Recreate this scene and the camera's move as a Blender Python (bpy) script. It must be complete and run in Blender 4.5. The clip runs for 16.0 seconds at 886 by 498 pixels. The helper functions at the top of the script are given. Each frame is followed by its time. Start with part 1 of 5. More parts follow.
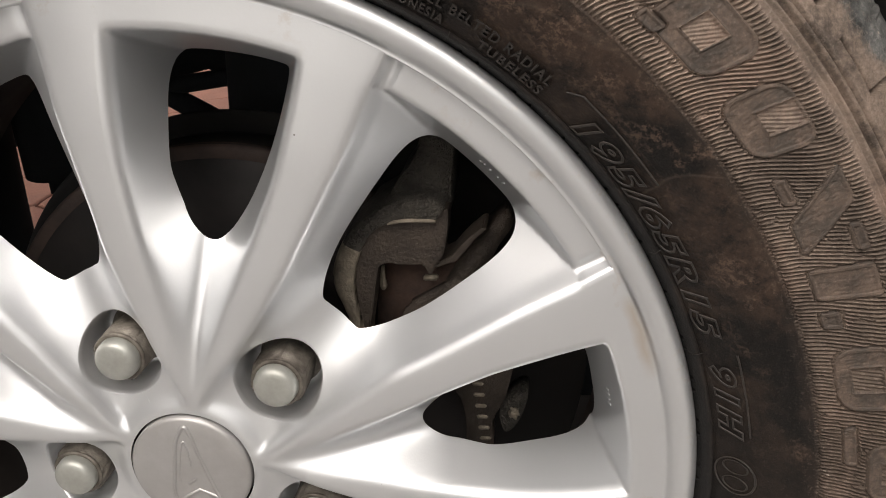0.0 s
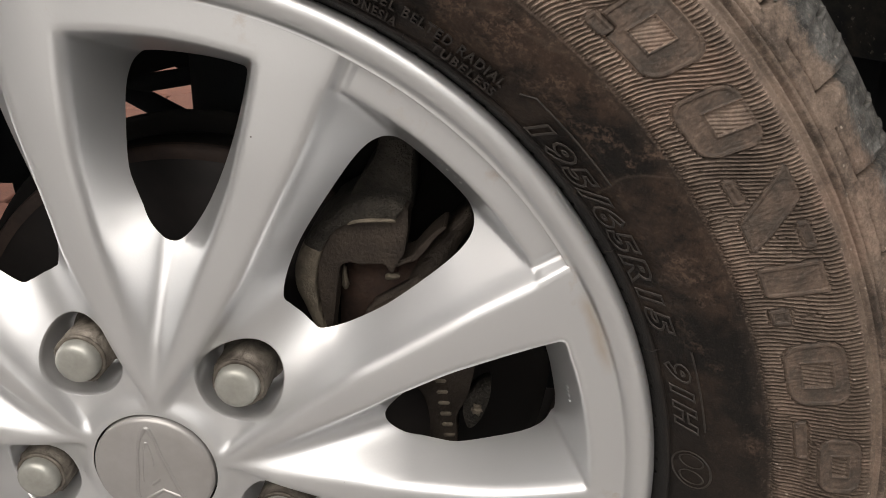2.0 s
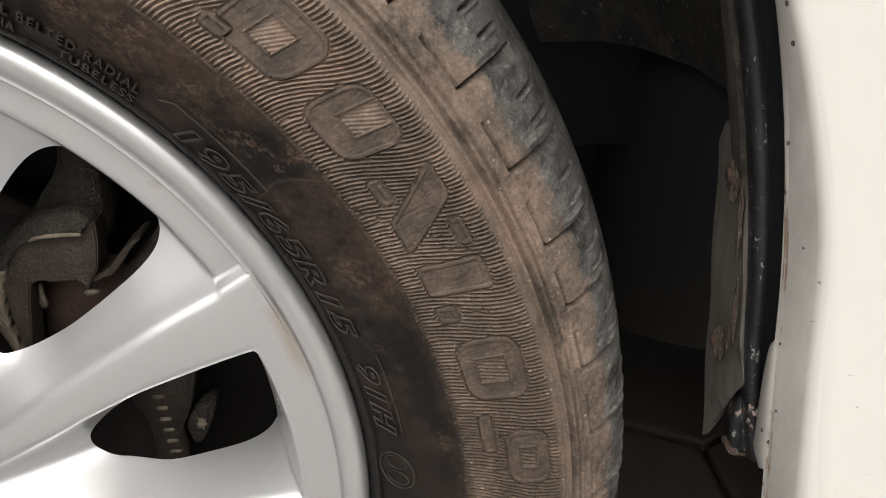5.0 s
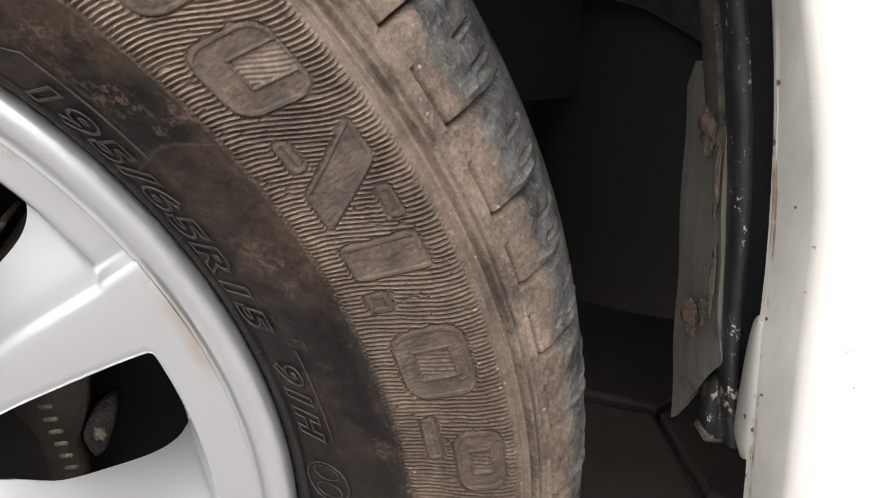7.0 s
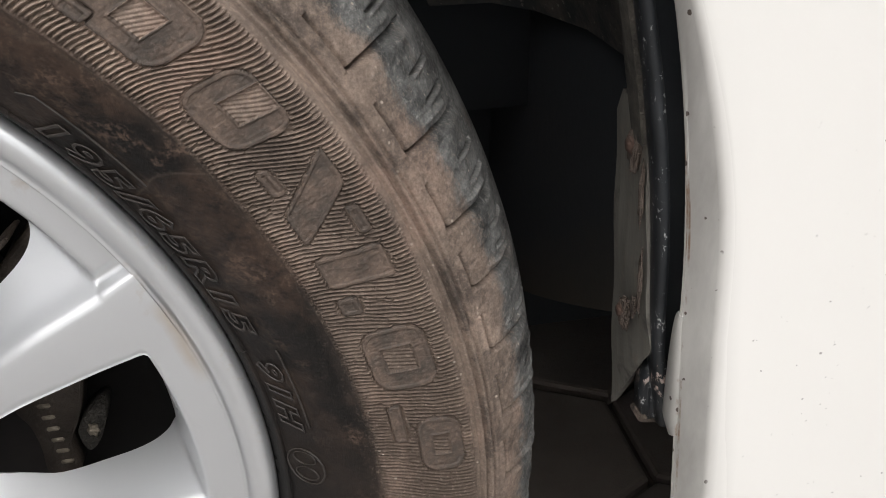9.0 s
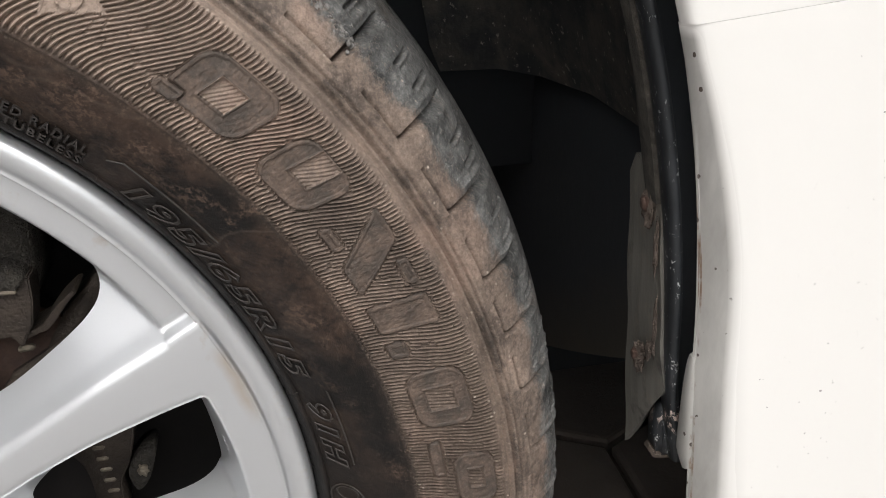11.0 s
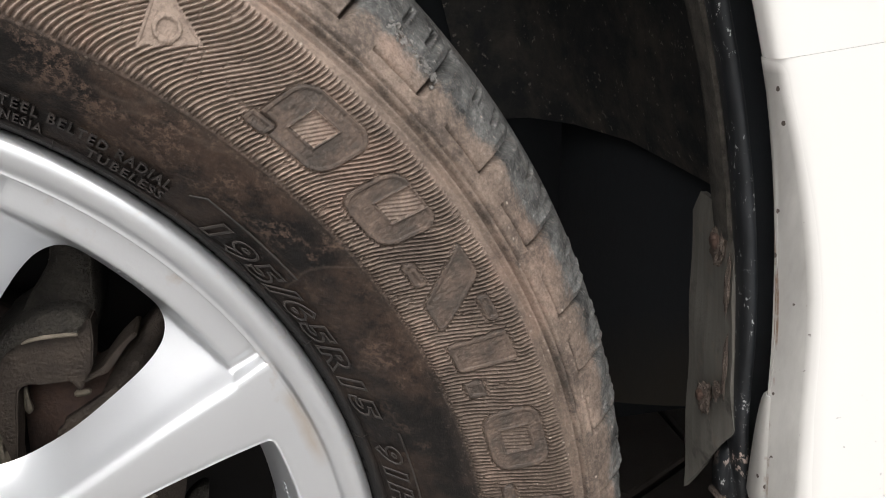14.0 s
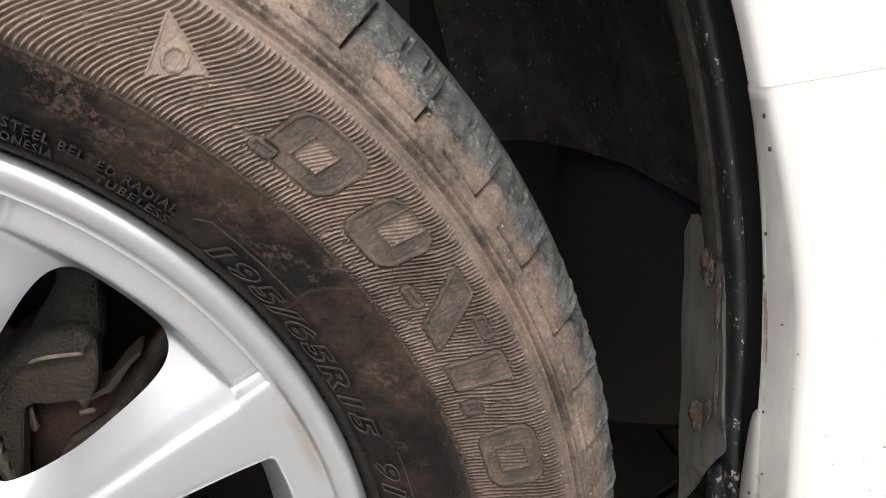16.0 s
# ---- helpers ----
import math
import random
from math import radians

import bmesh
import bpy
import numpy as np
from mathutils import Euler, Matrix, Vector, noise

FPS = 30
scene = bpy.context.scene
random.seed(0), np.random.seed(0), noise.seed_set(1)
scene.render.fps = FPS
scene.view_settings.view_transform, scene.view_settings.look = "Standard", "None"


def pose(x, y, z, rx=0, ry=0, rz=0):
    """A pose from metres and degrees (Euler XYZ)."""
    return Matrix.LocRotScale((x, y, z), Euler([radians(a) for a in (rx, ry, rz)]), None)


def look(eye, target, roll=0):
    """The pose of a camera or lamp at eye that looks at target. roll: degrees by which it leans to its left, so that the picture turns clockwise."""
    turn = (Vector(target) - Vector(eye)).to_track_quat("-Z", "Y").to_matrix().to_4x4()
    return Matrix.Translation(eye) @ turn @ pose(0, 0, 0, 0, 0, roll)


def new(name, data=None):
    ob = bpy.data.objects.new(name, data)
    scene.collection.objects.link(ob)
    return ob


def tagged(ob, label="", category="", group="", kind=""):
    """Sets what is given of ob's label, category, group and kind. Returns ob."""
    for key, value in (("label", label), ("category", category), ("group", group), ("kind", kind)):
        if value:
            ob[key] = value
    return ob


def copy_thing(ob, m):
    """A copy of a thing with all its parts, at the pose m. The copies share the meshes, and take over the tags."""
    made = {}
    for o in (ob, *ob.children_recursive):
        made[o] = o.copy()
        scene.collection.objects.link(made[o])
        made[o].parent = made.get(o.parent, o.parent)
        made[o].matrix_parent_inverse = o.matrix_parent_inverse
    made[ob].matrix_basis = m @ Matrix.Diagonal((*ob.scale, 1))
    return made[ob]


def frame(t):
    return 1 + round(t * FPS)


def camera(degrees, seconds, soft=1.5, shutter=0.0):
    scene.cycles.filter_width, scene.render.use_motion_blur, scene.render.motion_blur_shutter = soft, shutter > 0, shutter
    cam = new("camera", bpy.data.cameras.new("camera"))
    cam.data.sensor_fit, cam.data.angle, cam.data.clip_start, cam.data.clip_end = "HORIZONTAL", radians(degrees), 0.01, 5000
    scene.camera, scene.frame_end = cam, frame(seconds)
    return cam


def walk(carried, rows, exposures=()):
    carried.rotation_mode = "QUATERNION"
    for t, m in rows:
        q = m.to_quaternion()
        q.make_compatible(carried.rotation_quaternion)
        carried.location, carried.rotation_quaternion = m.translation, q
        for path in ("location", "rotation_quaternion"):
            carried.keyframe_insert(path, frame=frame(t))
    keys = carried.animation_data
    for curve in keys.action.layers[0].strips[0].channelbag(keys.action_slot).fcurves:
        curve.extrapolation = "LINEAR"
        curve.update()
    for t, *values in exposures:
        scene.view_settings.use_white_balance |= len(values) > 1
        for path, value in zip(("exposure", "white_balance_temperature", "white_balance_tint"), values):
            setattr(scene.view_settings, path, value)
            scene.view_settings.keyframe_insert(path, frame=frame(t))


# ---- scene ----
cam = camera(52.89, 16.0, 0.9)
PATH = [
    (0.0, (0.1500, -0.3002, 0.5325), (0.1139, -0.0258, 0.4167), -2.30),
    (0.5, (0.1412, -0.2843, 0.5365), (0.1063, -0.0095, 0.4213), -2.15),
    (1.0, (0.1437, -0.2818, 0.5332), (0.1104, -0.0076, 0.4163), -2.18),
    (1.5, (0.1388, -0.3053, 0.5333), (0.1062, -0.0313, 0.4155), -2.26),
    (2.0, (0.1584, -0.3005, 0.5360), (0.1290, -0.0265, 0.4174), -2.22),
    (2.5, (0.2086, -0.2955, 0.5375), (0.1867, -0.0216, 0.4171), -2.20),
    (3.0, (0.2399, -0.3187, 0.5511), (0.2248, -0.0453, 0.4287), -2.64),
    (3.5, (0.2305, -0.3102, 0.5479), (0.2236, -0.0370, 0.4241), -2.55),
    (4.0, (0.2330, -0.3161, 0.5494), (0.2330, -0.0422, 0.4270), -2.38),
    (6.5, (0.2324, -0.2342, 0.5098), (0.2546, 0.0344, 0.3780), -2.42),
    (7.0, (0.2376, -0.2408, 0.5166), (0.2660, 0.0254, 0.3812), -2.53),
    (7.5, (0.2399, -0.2488, 0.5227), (0.2719, 0.0161, 0.3855), -2.58),
    (8.0, (0.2439, -0.2524, 0.5244), (0.2803, 0.0117, 0.3869), -2.47),
    (8.5, (0.2424, -0.2637, 0.5318), (0.2814, 0.0000, 0.3942), -2.41),
    (9.0, (0.2342, -0.2718, 0.5380), (0.2755, -0.0085, 0.4003), -2.26),
    (9.5, (0.2136, -0.2829, 0.5455), (0.2566, -0.0195, 0.4086), -2.29),
    (10.0, (0.2120, -0.2895, 0.5495), (0.2570, -0.0243, 0.4166), -2.20),
    (12.5, (0.1951, -0.3001, 0.5530), (0.2470, -0.0252, 0.4446), -1.94),
    (13.0, (0.1856, -0.2989, 0.5510), (0.2385, -0.0232, 0.4450), -1.96),
    (13.5, (0.1826, -0.2970, 0.5495), (0.2367, -0.0213, 0.4446), -1.96),
    (14.0, (0.1798, -0.2904, 0.5447), (0.2346, -0.0143, 0.4409), -1.90),
    (14.5, (0.1867, -0.2874, 0.5440), (0.2425, -0.0110, 0.4416), -1.90),
    (15.0, (0.1894, -0.2923, 0.5461), (0.2451, -0.0152, 0.4454), -1.93),
    (15.5, (0.1869, -0.2974, 0.5483), (0.2432, -0.0200, 0.4491), -1.88),
    (16.0, (0.1786, -0.2981, 0.5487), (0.2346, -0.0201, 0.4508), -1.85),
]
EXPOSURES = [(0.0, 0.18, 7000, 12), (0.5, 0.03, 7000, 12), (1.0, 0.03, 7000, 12), (2.5, -0.04, 7100, 12), (3.0, 0.26, 7000, 12), (4.0, 0.24, 6900, 11), (6.5, 0.38, 6700, 10), (7.0, 0.65, 6600, 10), (8.0, 0.68, 6500, 10), (9.0, 0.3, 6500, 10), (10.0, 0.41, 6500, 10), (12.5, 0.38, 6500, 10), (15.0, 0.58, 6500, 10), (16.0, 0.58, 6500, 10)]
walk(cam, [(t, look(eye, target, roll)) for t, eye, target, roll in PATH], EXPOSURES)

# ---- light: overcast daylight from a pale, bright sky ----
world = bpy.data.worlds.new("overcast_sky")
scene.world = world
world.use_nodes = True
wn, wl = world.node_tree.nodes, world.node_tree.links
wn.clear()
sky = wn.new("ShaderNodeTexSky")
sky.sky_type = "NISHITA"
sky.sun_disc = False
sky.sun_elevation, sky.sun_rotation = radians(52), radians(200)
sky.air_density, sky.dust_density, sky.ozone_density = 1.0, 4.0, 1.0
pale = wn.new("ShaderNodeHueSaturation")
pale.inputs["Saturation"].default_value = 0.30
back = wn.new("ShaderNodeBackground")
back.inputs["Strength"].default_value = 0.15
wout = wn.new("ShaderNodeOutputWorld")
wl.new(sky.outputs[0], pale.inputs["Color"])
wl.new(pale.outputs[0], back.inputs["Color"])
wl.new(back.outputs[0], wout.inputs["Surface"])
sun = new("sun", bpy.data.lights.new("sun", "SUN"))
sun.data.energy, sun.data.angle, sun.data.color = 1.30, radians(45), (1.0, 0.98, 0.96)
sun.matrix_world = look((0.8, -2.2, 3.3), (0.0, 0.0, 0.3))

AXLE = 0.305          # height of the wheel's centre


# ---- materials ----
class Nodes:
    """A small wrapper that makes node trees short to write."""

    def __init__(self, name):
        self.mat = bpy.data.materials.new(name)
        self.mat.use_nodes = True
        self.n, self.l = self.mat.node_tree.nodes, self.mat.node_tree.links
        self.bsdf = self.n["Principled BSDF"]
        self.coord = self.n.new("ShaderNodeTexCoord").outputs["Object"]

    def put(self, socket, value):
        if hasattr(value, "is_linked"):
            self.l.new(value, socket)
        else:
            socket.default_value = value

    def noise(self, scale, detail=4.0, rough=0.55, vector=None, out="Fac"):
        t = self.n.new("ShaderNodeTexNoise")
        t.inputs["Scale"].default_value, t.inputs["Detail"].default_value, t.inputs["Roughness"].default_value = scale, detail, rough
        self.l.new(vector or self.coord, t.inputs["Vector"])
        return t.outputs[out]

    def voronoi(self, scale, feature="F1", vector=None):
        t = self.n.new("ShaderNodeTexVoronoi")
        t.feature = feature
        t.inputs["Scale"].default_value = scale
        self.l.new(vector or self.coord, t.inputs["Vector"])
        return t.outputs["Distance"]

    def ramp(self, fac, *stops):
        r = self.n.new("ShaderNodeValToRGB")
        e = r.color_ramp.elements
        while len(e) < len(stops):
            e.new(0.5)
        for item, (p, c) in zip(e, stops):
            item.position = p
            item.color = (c, c, c, 1) if isinstance(c, (int, float)) else (*c, 1)
        self.l.new(fac, r.inputs["Fac"])
        return r.outputs["Color"]

    def math(self, op, a, b=0.0, c=0.0):
        m = self.n.new("ShaderNodeMath")
        m.operation = op
        for s, v in zip(m.inputs, (a, b, c)):
            self.put(s, v)
        return m.outputs[0]

    def mix(self, fac, a, b, mode="MIX"):
        m = self.n.new("ShaderNodeMix")
        m.data_type, m.blend_type = "RGBA", mode
        self.put(m.inputs[0], fac)
        for s, v in ((m.inputs[6], a), (m.inputs[7], b)):
            self.put(s, (*v, 1) if isinstance(v, tuple) else v)
        return m.outputs[2]

    def split(self, vector=None):
        s = self.n.new("ShaderNodeSeparateXYZ")
        self.l.new(vector or self.coord, s.inputs[0])
        return s.outputs

    def stretch(self, sx, sy, sz):
        m = self.n.new("ShaderNodeMapping")
        m.inputs["Scale"].default_value = (sx, sy, sz)
        self.l.new(self.coord, m.inputs["Vector"])
        return m.outputs[0]

    def bump(self, height, strength=0.3, distance=0.001):
        b = self.n.new("ShaderNodeBump")
        b.inputs["Strength"].default_value, b.inputs["Distance"].default_value = strength, distance
        self.l.new(height, b.inputs["Height"])
        self.l.new(b.outputs[0], self.bsdf.inputs["Normal"])

    def done(self, color, rough=0.5, metal=0.0, coat=0.0, spec=0.5):
        for key, value in (("Base Color", color), ("Roughness", rough), ("Metallic", metal), ("Coat Weight", coat), ("Specular IOR Level", spec)):
            self.put(self.bsdf.inputs[key], (*value, 1) if isinstance(value, tuple) else value)
        return self.mat


def make_silver():
    m = Nodes("silver_wheel_paint")
    x, y, z = m.split()
    r = m.math("SQRT", m.math("ADD", m.math("MULTIPLY", x, x), m.math("MULTIPLY", z, z)))
    grime_shade = m.ramp(m.noise(38, 6, 0.65), (0.60, 0.0), (0.74, 1.0))
    near_lip = m.ramp(r, (0.184, 0.0), (0.196, 1.0), (0.199, 0.0))
    dirt = m.math("MULTIPLY", m.math("MULTIPLY", grime_shade, near_lip), 0.75)
    film = m.math("MULTIPLY", m.ramp(m.noise(14, 5), (0.4, 0.0), (0.8, 1.0)), 0.16)
    chips = m.ramp(m.voronoi(70), (0.022, 1.0), (0.03, 0.0))
    chips = m.math("MULTIPLY", chips, m.ramp(m.noise(9, 2), (0.52, 0.0), (0.6, 0.8)))
    col = m.mix(film, (0.675, 0.688, 0.70), (0.57, 0.575, 0.58))
    col = m.mix(dirt, col, (0.42, 0.31, 0.21))
    col = m.mix(chips, col, (0.10, 0.09, 0.085))
    turn = m.math("ARCTAN2", z, x)
    smear = m.math("MULTIPLY", m.ramp(turn, (0.24, 0.0), (0.30, 1.0), (0.40, 1.0), (0.44, 0.0)), m.ramp(m.math("ADD", r, m.math("MULTIPLY", m.math("SUBTRACT", m.noise(90, 4), 0.5), 0.004)), (0.1945, 0.0), (0.1955, 1.0), (0.1972, 1.0), (0.1978, 0.0)))
    col = m.mix(m.math("MULTIPLY", smear, 0.75), col, (0.52, 0.43, 0.33))
    nick = m.math("MULTIPLY", m.ramp(m.noise(320, 5, 0.75), (0.57, 0.0), (0.61, 1.0)), m.ramp(r, (0.2048, 0.0), (0.2070, 0.38)))
    col = m.mix(nick, col, (0.62, 0.58, 0.52))
    dirt = m.math("MAXIMUM", dirt, nick)
    rough = m.math("ADD", m.math("MULTIPLY", dirt, 0.4), m.math("ADD", 0.34, m.math("MULTIPLY", film, 0.6)))
    m.bump(m.noise(900, 2), 0.06, 0.0004)
    return m.done(col, rough, m.math("SUBTRACT", 0.76, m.math("MULTIPLY", dirt, 0.6)), 0.2)


def make_plain(name, color, dark, rough, metal=0.0, scale=30.0, bump=0.2, distance=0.0006, coat=0.0):
    m = Nodes(name)
    a = m.ramp(m.noise(scale, 6, 0.6), (0.32, 0.0), (0.7, 1.0))
    b = m.ramp(m.noise(scale * 7, 3), (0.4, 0.0), (0.75, 0.5))
    col = m.mix(a, color, dark)
    col = m.mix(m.math("MULTIPLY", b, 0.5), col, dark)
    m.bump(m.noise(scale * 9, 4), bump, distance)
    return m.done(col, m.math("ADD", rough, m.math("MULTIPLY", a, 0.12)), metal, coat)


def make_rubber():
    """Old tyre rubber: dark inner wall with brown stains, dusty outer wall, scuffed grey tread."""
    m = Nodes("dusty_tyre_rubber")
    x, y, z = m.split()
    r = m.math("SQRT", m.math("ADD", m.math("MULTIPLY", x, x), m.math("MULTIPLY", z, z)))
    rr = m.math("ADD", r, m.math("MULTIPLY", m.math("SUBTRACT", m.noise(70, 9, 0.78), 0.5), 0.022))
    # inner wall: black rubber, mottled brown, with a few pale smears and hair scratches
    mottle = m.ramp(m.noise(110, 8, 0.75), (0.38, 0.10), (0.55, 1.0))
    edge = m.math("ADD", m.noise(15, 4, 0.55), m.math("MULTIPLY", m.math("SUBTRACT", m.noise(130, 5, 0.7), 0.5), 0.10))
    patch = m.math("MULTIPLY", m.ramp(edge, (0.48, 0.04), (0.55, 1.0)), m.ramp(r, (0.217, 0.25), (0.238, 1.0)))
    # stains fade low on the wheel, standing in for the weaker light there
    patch = m.math("MULTIPLY", patch, m.ramp(m.math("ARCTAN2", z, x), (0.02, 0.40), (0.36, 1.0)))
    inner = m.mix(m.math("MULTIPLY", mottle, patch), (0.0055, 0.0050, 0.0048), (0.056, 0.036, 0.026))
    smear = m.math("MULTIPLY", m.ramp(m.noise(20, 7, 0.68, m.stretch(0.7, 1, 1.7)), (0.54, 0.0), (0.62, 1.0)), m.ramp(m.noise(210, 4, 0.7), (0.35, 0.25), (0.6, 1.0)))
    inner = m.mix(m.math("MULTIPLY", smear, 0.5), inner, (0.070, 0.048, 0.036))
    crust = m.math("MULTIPLY", m.ramp(m.noise(44, 6, 0.7), (0.52, 0.0), (0.60, 1.0)), m.ramp(m.noise(430, 5, 0.8), (0.47, 0.0), (0.56, 1.0)))
    inner = m.mix(m.math("MULTIPLY", crust, m.ramp(r, (0.222, 0.15), (0.240, 0.85))), inner, (0.150, 0.100, 0.074))
    hair = m.ramp(m.math("ABSOLUTE", m.math("SUBTRACT", m.noise(11, 2.5, 0.5, m.stretch(0.6, 1, 1.5)), 0.5)), (0.0008, 1.0), (0.0018, 0.0))
    inner = m.mix(m.math("MULTIPLY", hair, m.math("MULTIPLY", m.ramp(m.noise(30, 3), (0.50, 0.0), (0.60, 1.0)), 0.22)), inner, (0.17, 0.132, 0.104))
    # shade low on the inner wall, painted as near-black by angle
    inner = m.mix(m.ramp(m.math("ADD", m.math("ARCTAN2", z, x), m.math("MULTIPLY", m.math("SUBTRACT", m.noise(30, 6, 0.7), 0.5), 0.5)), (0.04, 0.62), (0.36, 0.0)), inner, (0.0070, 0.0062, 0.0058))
    # outer wall: pale brown dust, rubbed off in patches
    dust = m.mix(m.ramp(m.noise(48, 8, 0.64), (0.36, 0.0), (0.64, 1.0)), (0.150, 0.116, 0.094), (0.315, 0.243, 0.195))
    rubbed = m.math("MULTIPLY", m.ramp(m.noise(26, 7, 0.68), (0.50, 0.0), (0.60, 1.0)), m.ramp(m.noise(190, 5, 0.7), (0.36, 0.4), (0.58, 1.0)))
    dust = m.mix(m.math("MULTIPLY", rubbed, 0.5), dust, (0.060, 0.050, 0.045))
    # overhead light put into the dust colour: darker low, paler high
    height_shade = m.math("ADD", m.math("ARCTAN2", z, x), m.math("MULTIPLY", m.math("SUBTRACT", m.noise(9, 4), 0.5), 0.5))
    dust = m.mix(m.math("MULTIPLY", m.ramp(height_shade, (0.14, 0.86), (0.58, 0.0)), m.ramp(r, (0.280, 1.0), (0.290, 0.15))), dust, (0.088, 0.066, 0.052))
    dust = m.mix(m.ramp(height_shade, (0.55, 0.0), (0.95, 0.60)), dust, (0.440, 0.345, 0.280))
    pink = m.ramp(m.noise(33, 4, 0.6, m.stretch(1.3, 1, 0.8)), (0.52, 0.0), (0.68, 0.5))
    dust = m.mix(pink, dust, (0.340, 0.240, 0.188))
    col = m.mix(m.ramp(r, (0.2460, 0.0), (0.2468, 1.0)), inner, dust)
    # shoulder: dark rubbed smears over the dust
    rub = m.math("MULTIPLY", m.ramp(m.noise(42, 7, 0.7, m.stretch(1, 0.5, 1)), (0.50, 0.0), (0.58, 1.0)), m.ramp(m.noise(300, 5, 0.75), (0.36, 0.45), (0.56, 1.0)))
    rub = m.math("MULTIPLY", rub, m.ramp(r, (0.2850, 0.0), (0.2870, 0.85), (0.2915, 0.75), (0.2960, 0.50)))
    col = m.mix(rub, col, (0.040, 0.036, 0.033))
    # crown: grey rubber, scuffed in streaks
    streak = m.ramp(m.noise(85, 9, 0.76, m.stretch(1, 0.35, 1)), (0.38, 0.0), (0.64, 1.0))
    tread = m.mix(streak, (0.032, 0.034, 0.034), (0.190, 0.192, 0.185))
    scuff = m.ramp(m.noise(240, 6, 0.75, m.stretch(1, 0.25, 1)), (0.58, 0.0), (0.68, 0.7))
    tread = m.mix(scuff, tread, (0.34, 0.34, 0.325))
    tread = m.mix(m.ramp(m.noise(45, 5, 0.65), (0.56, 0.0), (0.68, 0.4)), tread, (0.20, 0.165, 0.138))
    high = m.ramp(m.math("ARCTAN2", z, x), (0.28, 0.0), (0.58, 1.0))
    rr = m.math("SUBTRACT", rr, m.math("MULTIPLY", m.math("SUBTRACT", 1.0, high), 0.002))
    col = m.mix(m.ramp(rr, (0.3005, 0.0), (0.3030, 1.0)), col, tread)
    col = m.mix(m.ramp(r, (0.2120, 1.0), (0.2150, 0.0)), col, (0.018, 0.018, 0.018))
    fine = m.noise(620, 6, 0.8)
    col = m.mix(m.math("MULTIPLY", m.ramp(fine, (0.40, 1.0), (0.52, 0.0)), m.ramp(r, (0.244, 0.30), (0.248, 0.26), (0.284, 0.26), (0.292, 0.36))), col, (0.034, 0.028, 0.025))
    col = m.mix(m.math("MULTIPLY", m.ramp(fine, (0.54, 0.0), (0.66, 1.0)), m.ramp(r, (0.244, 0.05), (0.248, 0.24), (0.284, 0.24), (0.292, 0.26))), col, (0.50, 0.40, 0.33))
    pits = m.ramp(m.noise(380, 5, 0.75), (0.38, 1.0), (0.47, 0.0))
    col = m.mix(m.math("MULTIPLY", pits, 0.14), col, (0.035, 0.029, 0.025))
    fleck = m.ramp(m.voronoi(260), (0.10, 0.8), (0.17, 0.0))
    fleck = m.math("MULTIPLY", fleck, m.ramp(m.noise(120, 2), (0.55, 0.0), (0.62, 1.0)))
    col = m.mix(m.math("MULTIPLY", fleck, m.ramp(r, (0.244, 0.0), (0.25, 1.0))), col, (0.42, 0.36, 0.30))
    grit = m.math("ADD", m.noise(900, 5, 0.7), m.math("MULTIPLY", m.noise(240, 6, 0.75), 2.0))
    m.bump(grit, 0.42, 0.0008)
    rough = m.math("ADD", m.math("MULTIPLY", m.ramp(r, (0.235, 0.0), (0.246, 1.0)), 0.16), 0.54)
    return m.done(col, rough, 0.0, 0.0, 0.20)


def make_white_paint():
    m = Nodes("aged_white_car_paint")
    x, y, z = m.split()
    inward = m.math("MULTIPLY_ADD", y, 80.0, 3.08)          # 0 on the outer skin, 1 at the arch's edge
    spot = m.voronoi(150, "F1", m.stretch(1.5, 1.0, 0.8))
    pick = m.ramp(m.noise(75, 2), (0.40, 0.0), (0.43, 1.0))
    speck = m.math("MULTIPLY", m.math("MULTIPLY", m.ramp(m.math("ADD", spot, m.math("MULTIPLY", m.noise(900, 3), 0.12)), (0.165, 1.0), (0.195, 0.0)), pick), m.ramp(inward, (0.10, 0.0), (0.22, 1.0)))
    few = m.math("MULTIPLY", m.ramp(m.noise(300, 3, 0.6), (0.715, 0.0), (0.735, 0.55)), m.ramp(m.noise(14, 2), (0.46, 0.0), (0.52, 1.0)))
    speck = m.math("MAXIMUM", speck, few)
    film = m.ramp(m.noise(30, 6, 0.65, m.stretch(3, 1, 0.6)), (0.35, 0.75), (0.7, 1.0))
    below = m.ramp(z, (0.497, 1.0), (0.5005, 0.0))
    # dirt film plus painted shade where the bumper's edge turns inward
    grime_shade = m.math("MULTIPLY", m.math("MULTIPLY", film, below), m.ramp(inward, (0.05, 0.02), (0.24, 0.92)))
    fold = m.math("MULTIPLY", m.ramp(inward, (0.865, 0.0), (0.885, 1.0), (0.925, 1.0), (0.945, 0.0)), m.ramp(m.noise(90, 5, 0.7, m.stretch(1, 1, 0.5)), (0.44, 0.0), (0.56, 0.9)))
    col = m.mix(grime_shade, (0.810, 0.798, 0.765), (0.265, 0.258, 0.238))
    col = m.mix(fold, col, (0.16, 0.095, 0.055))
    col = m.mix(speck, col, (0.06, 0.045, 0.036))
    m.bump(m.noise(260, 3), 0.03, 0.0004)
    return m.done(col, m.math("ADD", 0.24, m.math("MULTIPLY", grime_shade, 0.3)), 0.0, 0.3)


